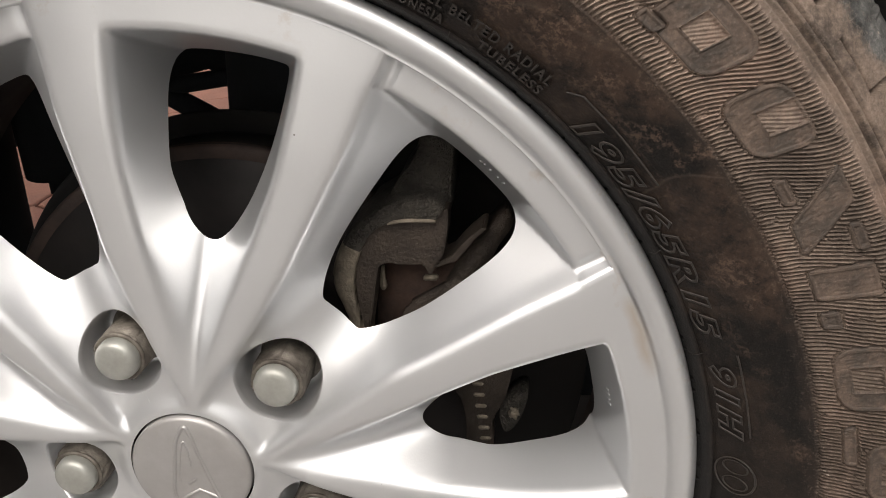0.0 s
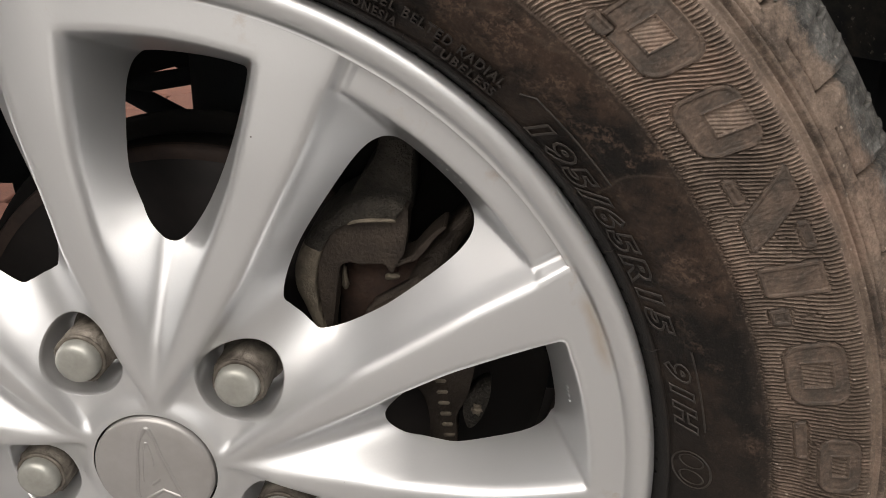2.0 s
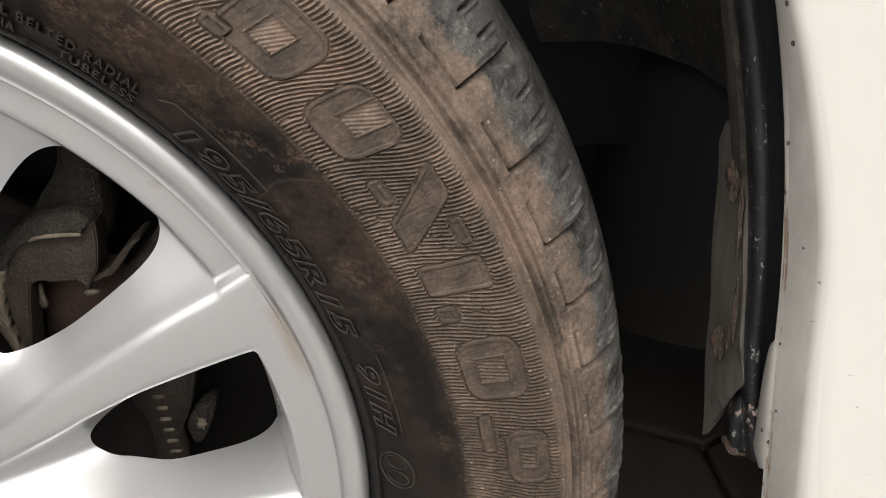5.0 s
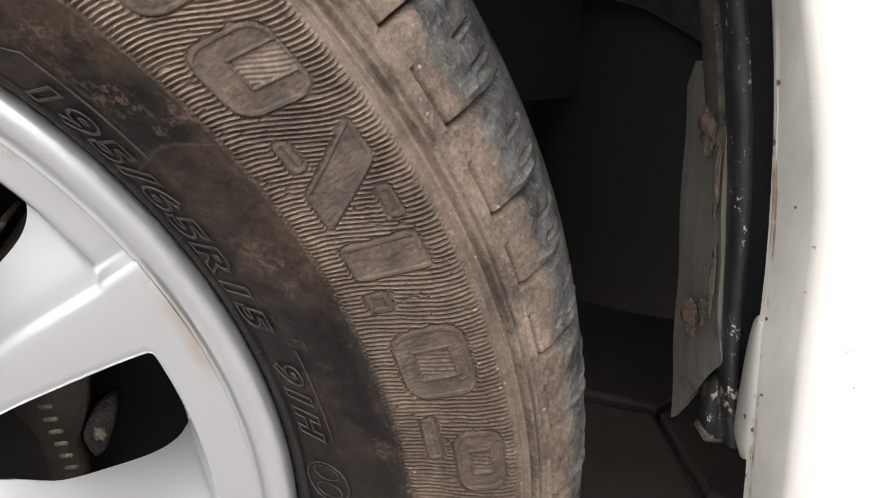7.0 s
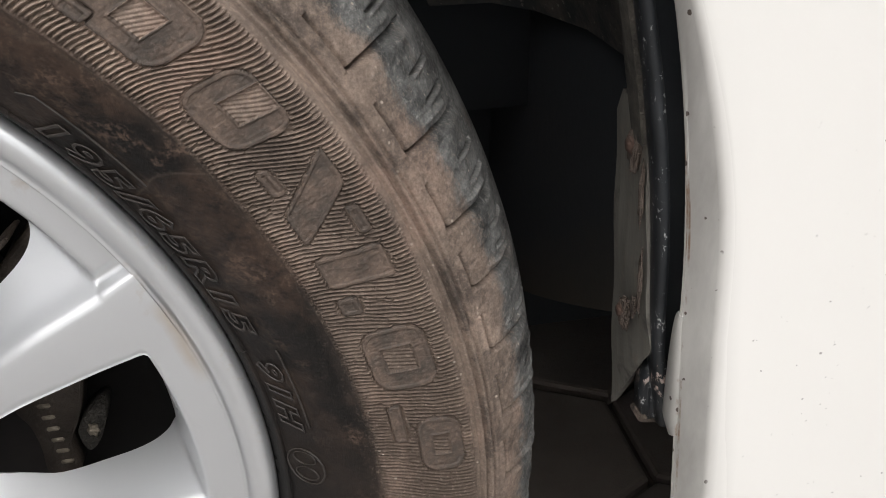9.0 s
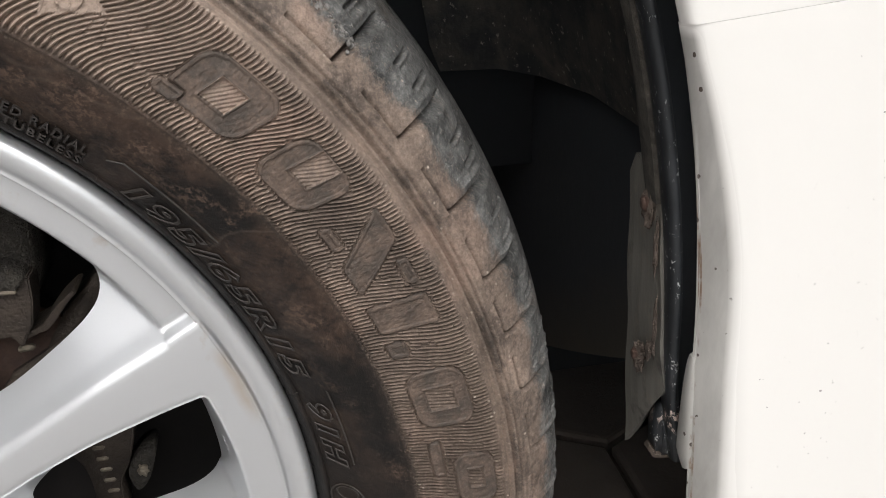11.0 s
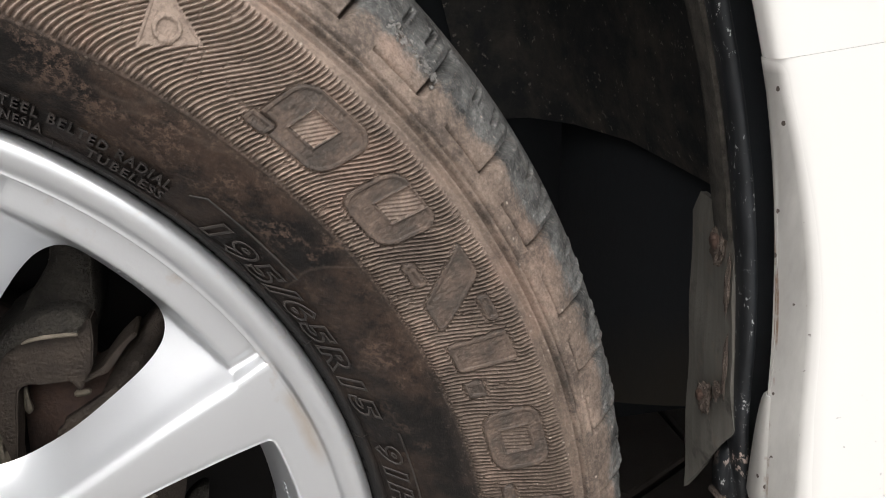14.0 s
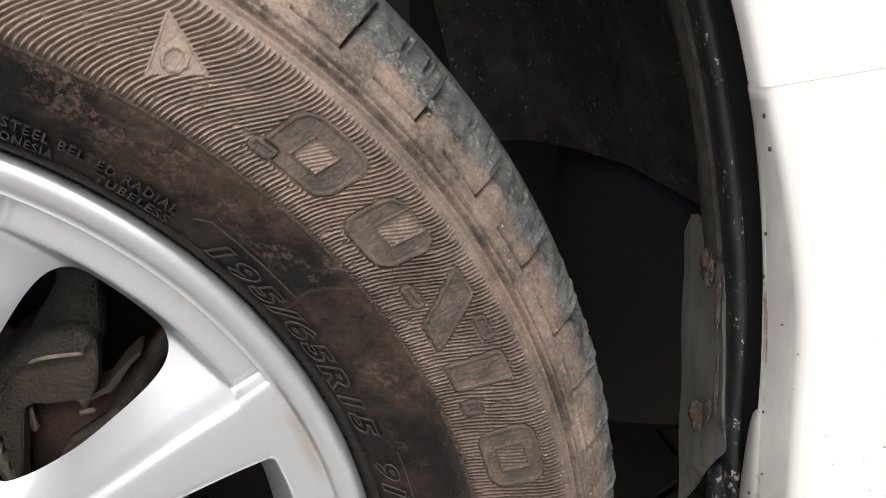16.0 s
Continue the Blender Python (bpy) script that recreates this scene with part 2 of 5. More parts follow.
def make_black_paint():
    m = Nodes("chipped_black_paint")
    chip = m.math("MULTIPLY", m.ramp(m.noise(260, 5, 0.75, m.stretch(1.5, 1.5, 1)), (0.605, 0.0), (0.625, 1.0)), m.ramp(m.noise(34, 3), (0.47, 0.0), (0.56, 1.0)))
    high = m.split()[2]
    low = m.ramp(high, (0.322, 0.0), (0.330, 1.0), (0.345, 1.0), (0.352, 0.0))
    torn = m.math("MULTIPLY", m.ramp(m.noise(130, 5, 0.7, m.stretch(1, 1.2, 0.7)), (0.55, 0.0), (0.58, 1.0)), low)
    col = m.mix(m.ramp(m.noise(50, 4), (0.35, 0.0), (0.75, 1.0)), (0.012, 0.014, 0.016), (0.030, 0.033, 0.037))
    col = m.mix(chip, col, (0.46, 0.47, 0.46))
    col = m.mix(torn, col, (0.62, 0.50, 0.44))
    m.bump(m.noise(300, 3), 0.15, 0.0005)
    return m.done(col, 0.42, 0.0, 0.0, 0.4)


def make_paver(name, light, dark):
    m = Nodes(name)
    info = m.n.new("ShaderNodeObjectInfo").outputs["Random"]
    a = m.ramp(m.noise(9, 6, 0.65), (0.3, 0.0), (0.72, 1.0))
    col = m.mix(a, light, dark)
    col = m.mix(m.math("MULTIPLY", info, 0.5), col, dark)
    col = m.mix(m.ramp(m.noise(140, 4, 0.7), (0.5, 0.0), (0.75, 0.4)), col, (0.14, 0.10, 0.085))
    m.bump(m.noise(180, 5, 0.7), 0.5, 0.002)
    return m.done(col, 0.88)


def make_flap():
    """Weathered grey rubber with streaks of dirt that run down."""
    m = Nodes("grey_weathered_rubber")
    run = m.ramp(m.noise(60, 6, 0.65, m.stretch(1, 2.2, 0.22)), (0.38, 0.0), (0.62, 1.0))
    col = m.mix(run, (0.170, 0.163, 0.144), (0.122, 0.116, 0.101))
    col = m.mix(m.ramp(m.noise(110, 7, 0.72), (0.54, 0.0), (0.66, 0.6)), col, (0.19, 0.160, 0.130))
    col = m.mix(m.ramp(m.noise(45, 5, 0.6), (0.56, 0.0), (0.66, 0.7)), col, (0.040, 0.037, 0.033))
    m.bump(m.noise(220, 5, 0.7), 0.5, 0.001)
    return m.done(col, 0.72, 0.0, 0.0, 0.3)


def make_bare():
    """Smooth raised rubber, dusty brown with dark rubbed patches."""
    m = Nodes("scuffed_dark_rubber")
    col = m.mix(m.ramp(m.noise(80, 8, 0.7), (0.36, 0.0), (0.64, 1.0)), (0.062, 0.047, 0.038), (0.150, 0.108, 0.083))
    dark = m.ramp(m.noise(60, 6, 0.65), (0.46, 0.0), (0.56, 1.0))
    col = m.mix(m.math("MULTIPLY", dark, 0.65), col, (0.052, 0.044, 0.037))
    fine = m.noise(620, 6, 0.8)
    col = m.mix(m.ramp(fine, (0.40, 0.30), (0.52, 0.0)), col, (0.034, 0.028, 0.025))
    col = m.mix(m.ramp(fine, (0.54, 0.0), (0.68, 0.2)), col, (0.36, 0.28, 0.23))
    m.bump(m.noise(420, 5, 0.7), 0.6, 0.0008)
    return m.done(col, 0.62, 0.0, 0.0, 0.35)


def make_liner():
    """Black arch liner plastic under brown dust, with pale specks of dirt."""
    m = Nodes("dusty_black_plastic")
    dust = m.math("MULTIPLY", m.ramp(m.noise(34, 7, 0.7), (0.42, 0.0), (0.66, 1.0)), m.ramp(m.noise(8, 3), (0.38, 0.25), (0.62, 1.0)))
    col = m.mix(dust, (0.026, 0.028, 0.030), (0.105, 0.091, 0.074))
    col = m.mix(m.ramp(m.noise(210, 4, 0.7), (0.63, 0.0), (0.66, 0.9)), col, (0.26, 0.235, 0.20))
    m.bump(m.noise(300, 4), 0.5, 0.001)
    return m.done(col, 0.75)


def make_guard():
    """Black plastic, browner and paler towards its lower edge."""
    m = Nodes("brown_edged_plastic")
    x, y, z = m.split()
    up = m.math("ADD", z, m.math("MULTIPLY", y, 0.55))
    up = m.math("ADD", up, m.math("MULTIPLY", m.math("SUBTRACT", m.noise(26, 6, 0.65), 0.5), 0.05))
    col = m.mix(m.ramp(up, (0.350, 1.0), (0.412, 0.0)), (0.030, 0.034, 0.039), (0.052, 0.046, 0.037))
    m.bump(m.noise(120, 4), 0.3, 0.001)
    return m.done(col, 0.85)


SILVER = make_silver()
RUBBER = make_rubber()
WORDS = make_plain("dust_edged_rubber", (0.017, 0.015, 0.014), (0.048, 0.039, 0.033), 0.54, 0, 120, 0.3, 0.0004)
BARE_RUBBER = make_bare()
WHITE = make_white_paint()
BLACK = make_black_paint()
PAVER = make_paver("grey_concrete_paver", (0.43, 0.42, 0.41), (0.34, 0.33, 0.32))
# darker paver copy: the car's shade on the ground, put into the colour
SHADED_PAVER = make_paver("shaded_paver", (0.140, 0.120, 0.103), (0.080, 0.068, 0.059))
RED_PAVER = make_paver("red_concrete_paver", (0.34, 0.155, 0.110), (0.24, 0.125, 0.095))
SAND = make_plain("joint_sand", (0.11, 0.095, 0.08), (0.06, 0.052, 0.045), 0.95, 0, 40, 0.5, 0.002)
CAP = make_plain("satin_grey_cap_plastic", (0.44, 0.435, 0.43), (0.38, 0.37, 0.36), 0.36, 0.55, 60, 0.03)
NUT = make_plain("zinc_plated_steel", (0.46, 0.47, 0.44), (0.34, 0.34, 0.31), 0.40, 0.55, 90, 0.1)
NUT_SIDE = make_plain("dirty_zinc_steel", (0.26, 0.235, 0.20), (0.055, 0.045, 0.038), 0.5, 0.5, 120, 0.3)
CAST = make_plain("grimy_cast_iron", (0.072, 0.064, 0.052), (0.026, 0.023, 0.020), 0.7, 0.2, 75, 1.0, 0.003)
PLATE = make_plain("brown_grey_cast_plate", (0.066, 0.050, 0.038), (0.030, 0.023, 0.018), 0.6, 0.2, 70, 0.8, 0.0012)
CAST_EDGE = make_plain("worn_cast_steel", (0.30, 0.26, 0.20), (0.13, 0.109, 0.084), 0.52, 0.45, 90, 0.8, 0.0010)
SOOT_RUST = make_plain("sooty_disc_rim", (0.060, 0.038, 0.030), (0.026, 0.019, 0.017), 0.7, 0.2, 60, 0.3)
RUST = make_plain("brown_rust", (0.10, 0.058, 0.042), (0.045, 0.030, 0.025), 0.8, 0.1, 70, 0.5, 0.001)
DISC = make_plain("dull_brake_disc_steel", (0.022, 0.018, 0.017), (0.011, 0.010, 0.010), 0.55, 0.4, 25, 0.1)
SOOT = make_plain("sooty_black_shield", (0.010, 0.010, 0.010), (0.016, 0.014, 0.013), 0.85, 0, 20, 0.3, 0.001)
STRIP = make_plain("dusty_liner_edge", (0.085, 0.076, 0.062), (0.022, 0.020, 0.017), 0.85, 0, 110, 0.6, 0.0015)
PLASTIC = make_liner()
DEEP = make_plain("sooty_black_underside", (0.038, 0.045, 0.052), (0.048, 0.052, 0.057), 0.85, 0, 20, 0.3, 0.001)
FLAP = make_flap()
MUD = make_plain("dried_mud", (0.17, 0.135, 0.110), (0.07, 0.052, 0.042), 0.95, 0, 160, 0.8, 0.002)
TORN = make_plain("torn_pale_rubber", (0.34, 0.325, 0.305), (0.04, 0.037, 0.034), 0.8, 0, 300, 0.5, 0.0005)
GUARD = make_guard()
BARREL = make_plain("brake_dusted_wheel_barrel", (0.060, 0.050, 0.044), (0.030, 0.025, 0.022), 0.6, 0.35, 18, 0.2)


# ---- mesh helpers ----
def empty(name, place, label, category):
    ob = new(name)
    ob.empty_display_size = 0.05
    ob.location = place
    return tagged(ob, label, category)


def smooth(me, on=True):
    me.polygons.foreach_set("use_smooth", [on] * len(me.polygons))
    me.update()


def part(name, bm, material, parent, label="", flat=False):
    """Links a bmesh as one mesh object under a thing or a part."""
    me = bpy.data.meshes.new(name)
    bm.normal_update()
    bm.to_mesh(me)
    bm.free()
    me.materials.append(material)
    smooth(me, not flat)
    ob = new(name, me)
    ob.parent = parent
    return tagged(ob, label)


def raw(name, verts, faces, material, parent, label="", flat=False):
    me = bpy.data.meshes.new(name)
    me.from_pydata([tuple(v) for v in verts], [], faces)
    me.materials.append(material)
    smooth(me, not flat)
    ob = new(name, me)
    ob.parent = parent
    return tagged(ob, label)


def lathe(profile, steps=160, a0=0.0, a1=360.0):
    """Turns (radius, y) points about the y axis."""
    bm = bmesh.new()
    full = abs(a1 - a0) >= 359.9
    rows = []
    for k in range(steps if full else steps + 1):
        a = radians(a0 + (a1 - a0) * k / steps)
        rows.append([bm.verts.new((r * math.cos(a), y, r * math.sin(a))) for r, y in profile])
    for k in range(len(rows) if full else len(rows) - 1):
        p, q = rows[k], rows[(k + 1) % len(rows)]
        for i in range(len(profile) - 1):
            bm.faces.new((p[i], p[i + 1], q[i + 1], q[i]))
    return bm


def slab(outline, y0, y1, bevel=0.0, segments=2):
    """A closed outline in x and z, drawn out from y0 to y1, with rounded edges."""
    bm = bmesh.new()
    f = bm.faces.new([bm.verts.new((x, y0, z)) for x, z in outline])
    out = bmesh.ops.extrude_face_region(bm, geom=[f])
    bmesh.ops.translate(bm, vec=(0, y1 - y0, 0), verts=[v for v in out["geom"] if isinstance(v, bmesh.types.BMVert)])
    bmesh.ops.recalc_face_normals(bm, faces=bm.faces)
    if bevel:
        bmesh.ops.bevel(bm, geom=list(bm.edges), offset=bevel, segments=segments, affect="EDGES", clamp_overlap=True)
    return bm


def rod(a, b, ra, rb, steps=20, ball=0.0):
    """A tapered round bar from a to b."""
    a, b = Vector(a), Vector(b)
    bm = bmesh.new()
    bmesh.ops.create_cone(bm, cap_ends=True, segments=steps, radius1=ra, radius2=rb, depth=(b - a).length)
    turn = (b - a).to_track_quat("Z", "Y").to_matrix().to_4x4()
    bmesh.ops.transform(bm, matrix=Matrix.Translation((a + b) / 2) @ turn, verts=bm.verts)
    if ball:
        bmesh.ops.bevel(bm, geom=[e for e in bm.edges if e.calc_face_angle(0) > 0.8], offset=ball, segments=3, affect="EDGES", clamp_overlap=True)
    return bm


def block(x0, x1, y0, y1, z0, z1, bevel=0.0):
    return slab([(x0, z0), (x1, z0), (x1, z1), (x0, z1)], y0, y1, bevel)


def sheet(grid):
    """Verts and faces of a grid of points."""
    n, m = len(grid), len(grid[0])
    verts = [p for row in grid for p in row]
    faces = [(i * m + j, i * m + j + 1, (i + 1) * m + j + 1, (i + 1) * m + j) for i in range(n - 1) for j in range(m - 1)]
    return verts, faces


def mud_lump(x, y, z, size, seed, bm=None, fine=4):
    """A rough lump of the given half sizes."""
    bm = bm or bmesh.new()
    for v in bmesh.ops.create_icosphere(bm, subdivisions=fine, radius=1.0)["verts"]:
        p = v.co.copy()
        f = 1 + 0.55 * noise.fractal(p * 1.8 + Vector((seed, 0, 0)), 0.8, 2.0, 4)
        v.co = (x + p.x * size[0] * f, y + p.y * size[1] * f, z + p.z * size[2] * f)
    return bm


# ---- the wheel ----
wheel = empty("alloy_wheel", (0, 0, AXLE), "silver ten-spoke alloy car wheel with a dusty worn tyre", "wheel")
SPOKE = 81.0                         # direction of the first spoke pair's axis

# the spokes' creases, in mm and degrees from a pair's axis
A_IN = np.array([(30, 0), (34, 0.5), (42, 5.6), (50, 8.2), (68, 9.6), (91, 10.8), (105, 11.3), (120, 11.8), (136, 12.2), (151, 11.9), (170, 11.4), (184, 10.9), (200, 10.9)])
A_OUT = np.array([(28, 3.0), (36, 6.3), (43, 11.4), (56, 15.2), (78, 18.3), (102, 19.8), (116, 19.5), (143, 19.6), (155, 19.7), (181, 19.2), (200, 19.2)])
V_DEEP = np.array([(30, 0), (38, 0.2), (60, 5.5), (80, 13.5), (98, 23), (110, 31), (127, 49), (147, 69), (165, 80), (190, 85)])
L_DEEP = np.array([(28, 0.0), (31, 0.4), (36, 2.4), (40, 3.4), (57, 8.5), (75, 13.5), (92, 20.5), (104, 27), (121, 30), (150, 31), (180, 34)])
FACE = np.array([(26, -2.4), (32, -3.6), (38, -4.8), (60, -6.0), (100, -6.0), (150, -3.2), (184, 0.4), (196, 1.8), (200, 2.2)])
R_END, R_DISC = 182.5, 196.0


def soft_min(a, b, k):
    h = np.clip(0.5 + 0.5 * (b - a) / k, 0, 1)
    return b + (a - b) * h - k * h * (1 - h)


def table(t, x):
    """Reads a table, its corners rounded over some millimetres."""
    x = np.asarray(x, float)
    return sum(w * np.interp(x + d, t[:, 0], t[:, 1]) for d, w in ((-7, 0.1), (-4, 0.2), (0, 0.4), (4, 0.2), (7, 0.1)))


def spoke_depth(r, a):
    """How far the wheel's face lies back (mm), at radius r and angle a from a pair's axis."""
    a = np.abs(a)
    face, ai, ao = table(FACE, r), table(A_IN, r), table(A_OUT, r)
    t = np.clip(a / np.maximum(ai, 0.3), 0, 1)
    valley = table(V_DEEP, r) * np.where(r < 112, (1 - t ** 2) ** np.interp(r, [45, 80, 112], [2.4, 1.7, 1.0]), 1 - t ** np.interp(r, [112, 125], [2.0, 1.7]))
    end = np.maximum((R_END - r) * 2.9, 0)
    valley = np.maximum(soft_min(valley, end, 1.2), 0) * (a < ai)
    a2 = np.clip(36 - a, 0, None)
    w = np.clip(a2 / np.maximum(36 - ao, 0.5), 0, 1)
    side = table(L_DEEP, r) * np.interp(r, [95, 122], [1.0, 1.38]) * (1 - w ** np.interp(r, [95, 122], [2.2, 1.35])) + np.clip((1 - w) * 9, 0, 1) * np.interp(r, [29, 35, 42, 75, 105, 180], [0.0, 3.4, 4.4, 2.8, 1.2, 1.6])
    ring = np.where(r < 184.5, 4.8 + (184.5 - r) * 2.3, 4.8 - (r - 184.5) * 0.10)
    rise = np.clip((16.7 - a2) / 1.1, 0, 1)
    step = 4.8 * rise * rise * (3 - 2 * rise) + 1.5 * np.exp(-((a2 - 15.35) / 0.60) ** 2)
    side = np.where(r > 183.0, np.minimum(step, ring + 1.5 * np.exp(-((a2 - 15.35) / 0.60) ** 2)), np.minimum(side, ring))
    side = side * (a > ao)
    crown = 0.35 * np.cos(np.clip((a - (ai + ao) / 2) / np.maximum(ao - ai, 0.5), -1, 1) * math.pi)
    return face + valley + side - crown * ((a >= ai) & (a <= ao) & (r > 50))


def rounded(points, per=7):
    """A closed smooth curve (Catmull-Rom) through the points."""
    out, n = [], len(points)
    p = [np.array(q, float) for q in points]
    for i in range(n):
        a, b, c, d = p[i - 1], p[i], p[(i + 1) % n], p[(i + 2) % n]
        for k in range(per):
            t = k / per
            out.append(0.5 * (2 * b + (c - a) * t + (2 * a - 5 * b + 4 * c - d) * t * t + (3 * b - a - 3 * c + d) * t ** 3))
    return out


def inside(poly, x, y):
    hit = False
    for i in range(len(poly)):
        (x0, y0), (x1, y1) = poly[i - 1], poly[i]
        if (y0 > y) != (y1 > y) and x < (x1 - x0) * (y - y0) / (y1 - y0) + x0:
            hit = not hit
    return hit


# window outlines in mm: along the axis, across it
half_1 = [(98, 0), (100.5, 5), (109, 11), (126, 18), (146, 22), (161, 23), (167, 20.5), (169.5, 12)]
window_1 = rounded(half_1 + [(170, 0)] + [(u, -v) for u, v in half_1[:0:-1]], 6)
half_2 = [(92.5, 0), (92.5, 6), (94, 10.5), (104, 16.5), (121, 22), (147, 26.5), (160, 27.5), (166.8, 25.5), (170, 20.5), (171.3, 11)]
window_2 = rounded(half_2 + [(171.6, 0)] + [(u, -v) for u, v in half_2[:0:-1]], 6)
pocket = [(56.5 + 18.3 * math.cos(k / 40 * math.tau), 18.3 * math.sin(k / 40 * math.tau)) for k in range(40)]


def turned(poly, deg):
    c, s = math.cos(radians(deg)), math.sin(radians(deg))
    return [(u * c - v * s, u * s + v * c) for u, v in poly]


def depth_at(u, v):
    u, v = np.asarray(u, float), np.asarray(v, float)
    ang = np.degrees(np.arctan2(v, u))
    return spoke_depth(np.hypot(u, v), (ang + 36) % 72 - 36)


def build_rim_face():
    """One fifth of the wheel's face as a triangulated relief, turned five times and welded."""
    from mathutils.geometry import delaunay_2d_cdt
    loops = [turned(window_1, 0), turned(window_2, 36), turned(window_2, -36), turned(pocket, 36), turned(pocket, -36)]
    pts, edges = [], []
    lim = radians(36)

    def chain(line, closed=False):
        base = len(pts)
        pts.extend(line)
        edges.extend((base + i, base + i + 1) for i in range(len(line) - 1))
        if closed:
            edges.append((base + len(line) - 1, base))

    chain(loops[0], True)
    # half of the windows and pockets that the sector's edges cut
    for poly in loops[1:]:
        keep = [(u, v) for u, v in poly if abs(math.atan2(v, u)) < lim - 1e-4]
        start = max(range(len(keep)), key=lambda i: math.hypot(keep[i][0] - keep[i - 1][0], keep[i][1] - keep[i - 1][1]))
        keep = keep[start:] + keep[:start]
        side = 1 if poly is loops[1] or poly is loops[3] else -1
        ends = []
        for e in (keep[0], keep[-1]):
            on_axis = [math.hypot(*q) for q in poly if abs(abs(math.atan2(q[1], q[0])) - lim) < 1e-4]
            r = min(on_axis, key=lambda q: abs(q - math.hypot(*e)))
            ends.append((r * math.cos(lim), side * r * math.sin(lim)))
        chain([ends[0]] + keep + [ends[1]])
    hard = np.array(pts)
    # rings of points that run along the creases
    radii = np.unique(np.concatenate([np.arange(27.0, R_DISC, 1.5), [R_END, R_END - 0.7, 183.2, 184.5, R_DISC]]))
    for r in radii:
        ai, ao = float(table(A_IN, r)), float(table(A_OUT, r))
        marks = [0.0]
        if ai > 0.8:
            n = max(2, int(round(ai * r / 57.3 / 1.6)))
            marks += [ai * (k + 1) / n for k in range(n)]
        n = max(2, int(round((ao - ai) * r / 57.3 / 2.0)))
        marks += [marks[-1] + (ao - marks[-1]) * (k + 1) / n for k in range(n)]
        n = max(3, int(round((36 - ao) * r / 57.3 / 1.5)))
        marks += [ao + (36 - ao) * (k + 1) / n for k in range(n)]
        if r > 182.9:
            marks = sorted(marks + [36 - 16.7, 36 - 16.42, 36 - 16.15, 36 - 15.88, 36 - 15.6, 36 - 15.35, 36 - 15.1, 36 - 14.8, 36 - 14.5])
        for a in marks:
            for s in ((1, -1) if a else (1,)):
                q = (r * math.cos(radians(a)), s * r * math.sin(radians(a)))
                if a > 35.999 or r in (27.0, R_DISC) or np.min(np.hypot(hard[:, 0] - q[0], hard[:, 1] - q[1])) > 0.75:
                    pts.append(q)
    vs, es, fs, *_ = delaunay_2d_cdt([Vector(p) for p in pts], edges, [], 0, 1e-4)
    polys = [(p, min(x for x, _ in p), max(x for x, _ in p)) for p in loops]
    tris = []
    for f in fs:
        cx, cy = sum(vs[i].x for i in f) / 3, sum(vs[i].y for i in f) / 3
        ra = math.hypot(cx, cy)
        if not 27.0 < ra < R_DISC or abs(math.atan2(cy, cx)) > lim:
            continue
        if any(lo < cx < hi and inside(p, cx, cy) for p, lo, hi in polys):
            continue
        tris.append(tuple(f))
    u, v = np.array([p.x for p in vs]), np.array([p.y for p in vs])
    # the relief, averaged over a small round patch, as cast and painted metal is soft-edged
    y = depth_at(u, v) * 0.16
    for rad, weight in ((0.9, 0.48), (1.8, 0.36)):
        for k in range(12):
            y += depth_at(u + rad * math.cos(k * math.tau / 12), v + rad * math.sin(k * math.tau / 12)) * weight / 12
    verts, faces, seen = [], [], {}
    for k in range(5):
        c, s = math.cos(radians(SPOKE + 72 * k)), math.sin(radians(SPOKE + 72 * k))
        index = []
        for i in range(len(u)):
            p = ((u[i] * c - v[i] * s) / 1000, y[i] / 1000, (u[i] * s + v[i] * c) / 1000)
            key = (round(p[0] * 40000), round(p[2] * 40000)) if abs(abs(math.atan2(v[i], u[i])) - lim) < 2e-3 else None
            if key is not None and key in seen:
                index.append(seen[key])
                continue
            index.append(len(verts))
            if key is not None:
                for dx in (-1, 0, 1):
                    for dz in (-1, 0, 1):
                        seen[(key[0] + dx, key[1] + dz)] = len(verts)
            verts.append(p)
        faces.extend((index[f[0]], index[f[2]], index[f[1]]) for f in tris)
    # window walls and nut pockets, drawn back from the openings' edges
    for k in range(5):
        for poly, turn, rows in ((window_1, 0, ((0, 0), (0.5, 0.7), (2.0, 2.0), (5.0, 4.0))), (window_2, 36, ((0, 0), (0.5, 0.7), (2.0, 2.0), (5.0, 4.0))),
                                 (pocket, 36, ((0, 0), (-0.5, 0.7), (-0.9, 2.0), (-1.6, 20.0), (-4.0, 22.0), (-18.2, 22.5)))):
            at = turned(poly, turn)
            pu0, pv0 = np.array([p[0] for p in at]), np.array([p[1] for p in at])
            d = depth_at(pu0, pv0) * 0.16
            for rad, weight in ((0.9, 0.48), (1.8, 0.36)):
                for q in range(12):
                    d = d + depth_at(pu0 + rad * math.cos(q * math.tau / 12), pv0 + rad * math.sin(q * math.tau / 12)) * weight / 12
            cu, cv = np.mean([p[0] for p in at]), np.mean([p[1] for p in at])
            ring = []
            for out, down in rows:
                row = []
                for (pu, pv), dd in zip(at, d):
                    ln = math.hypot(pu - cu, pv - cv)
                    f = (ln + out) / ln
                    base = dd if poly is not pocket else dd + (np.mean(d) - dd) * min(1, down / 14)
                    row.append((cu + (pu - cu) * f, base + down, cv + (pv - cv) * f))
                ring.append(row)
            c, s = math.cos(radians(SPOKE + 72 * k)), math.sin(radians(SPOKE + 72 * k))
            start, m = len(verts), len(at)
            for row in ring:
                for pu, yy, pv in row:
                    verts.append(((pu * c - pv * s) / 1000, yy / 1000, (pu * s + pv * c) / 1000))
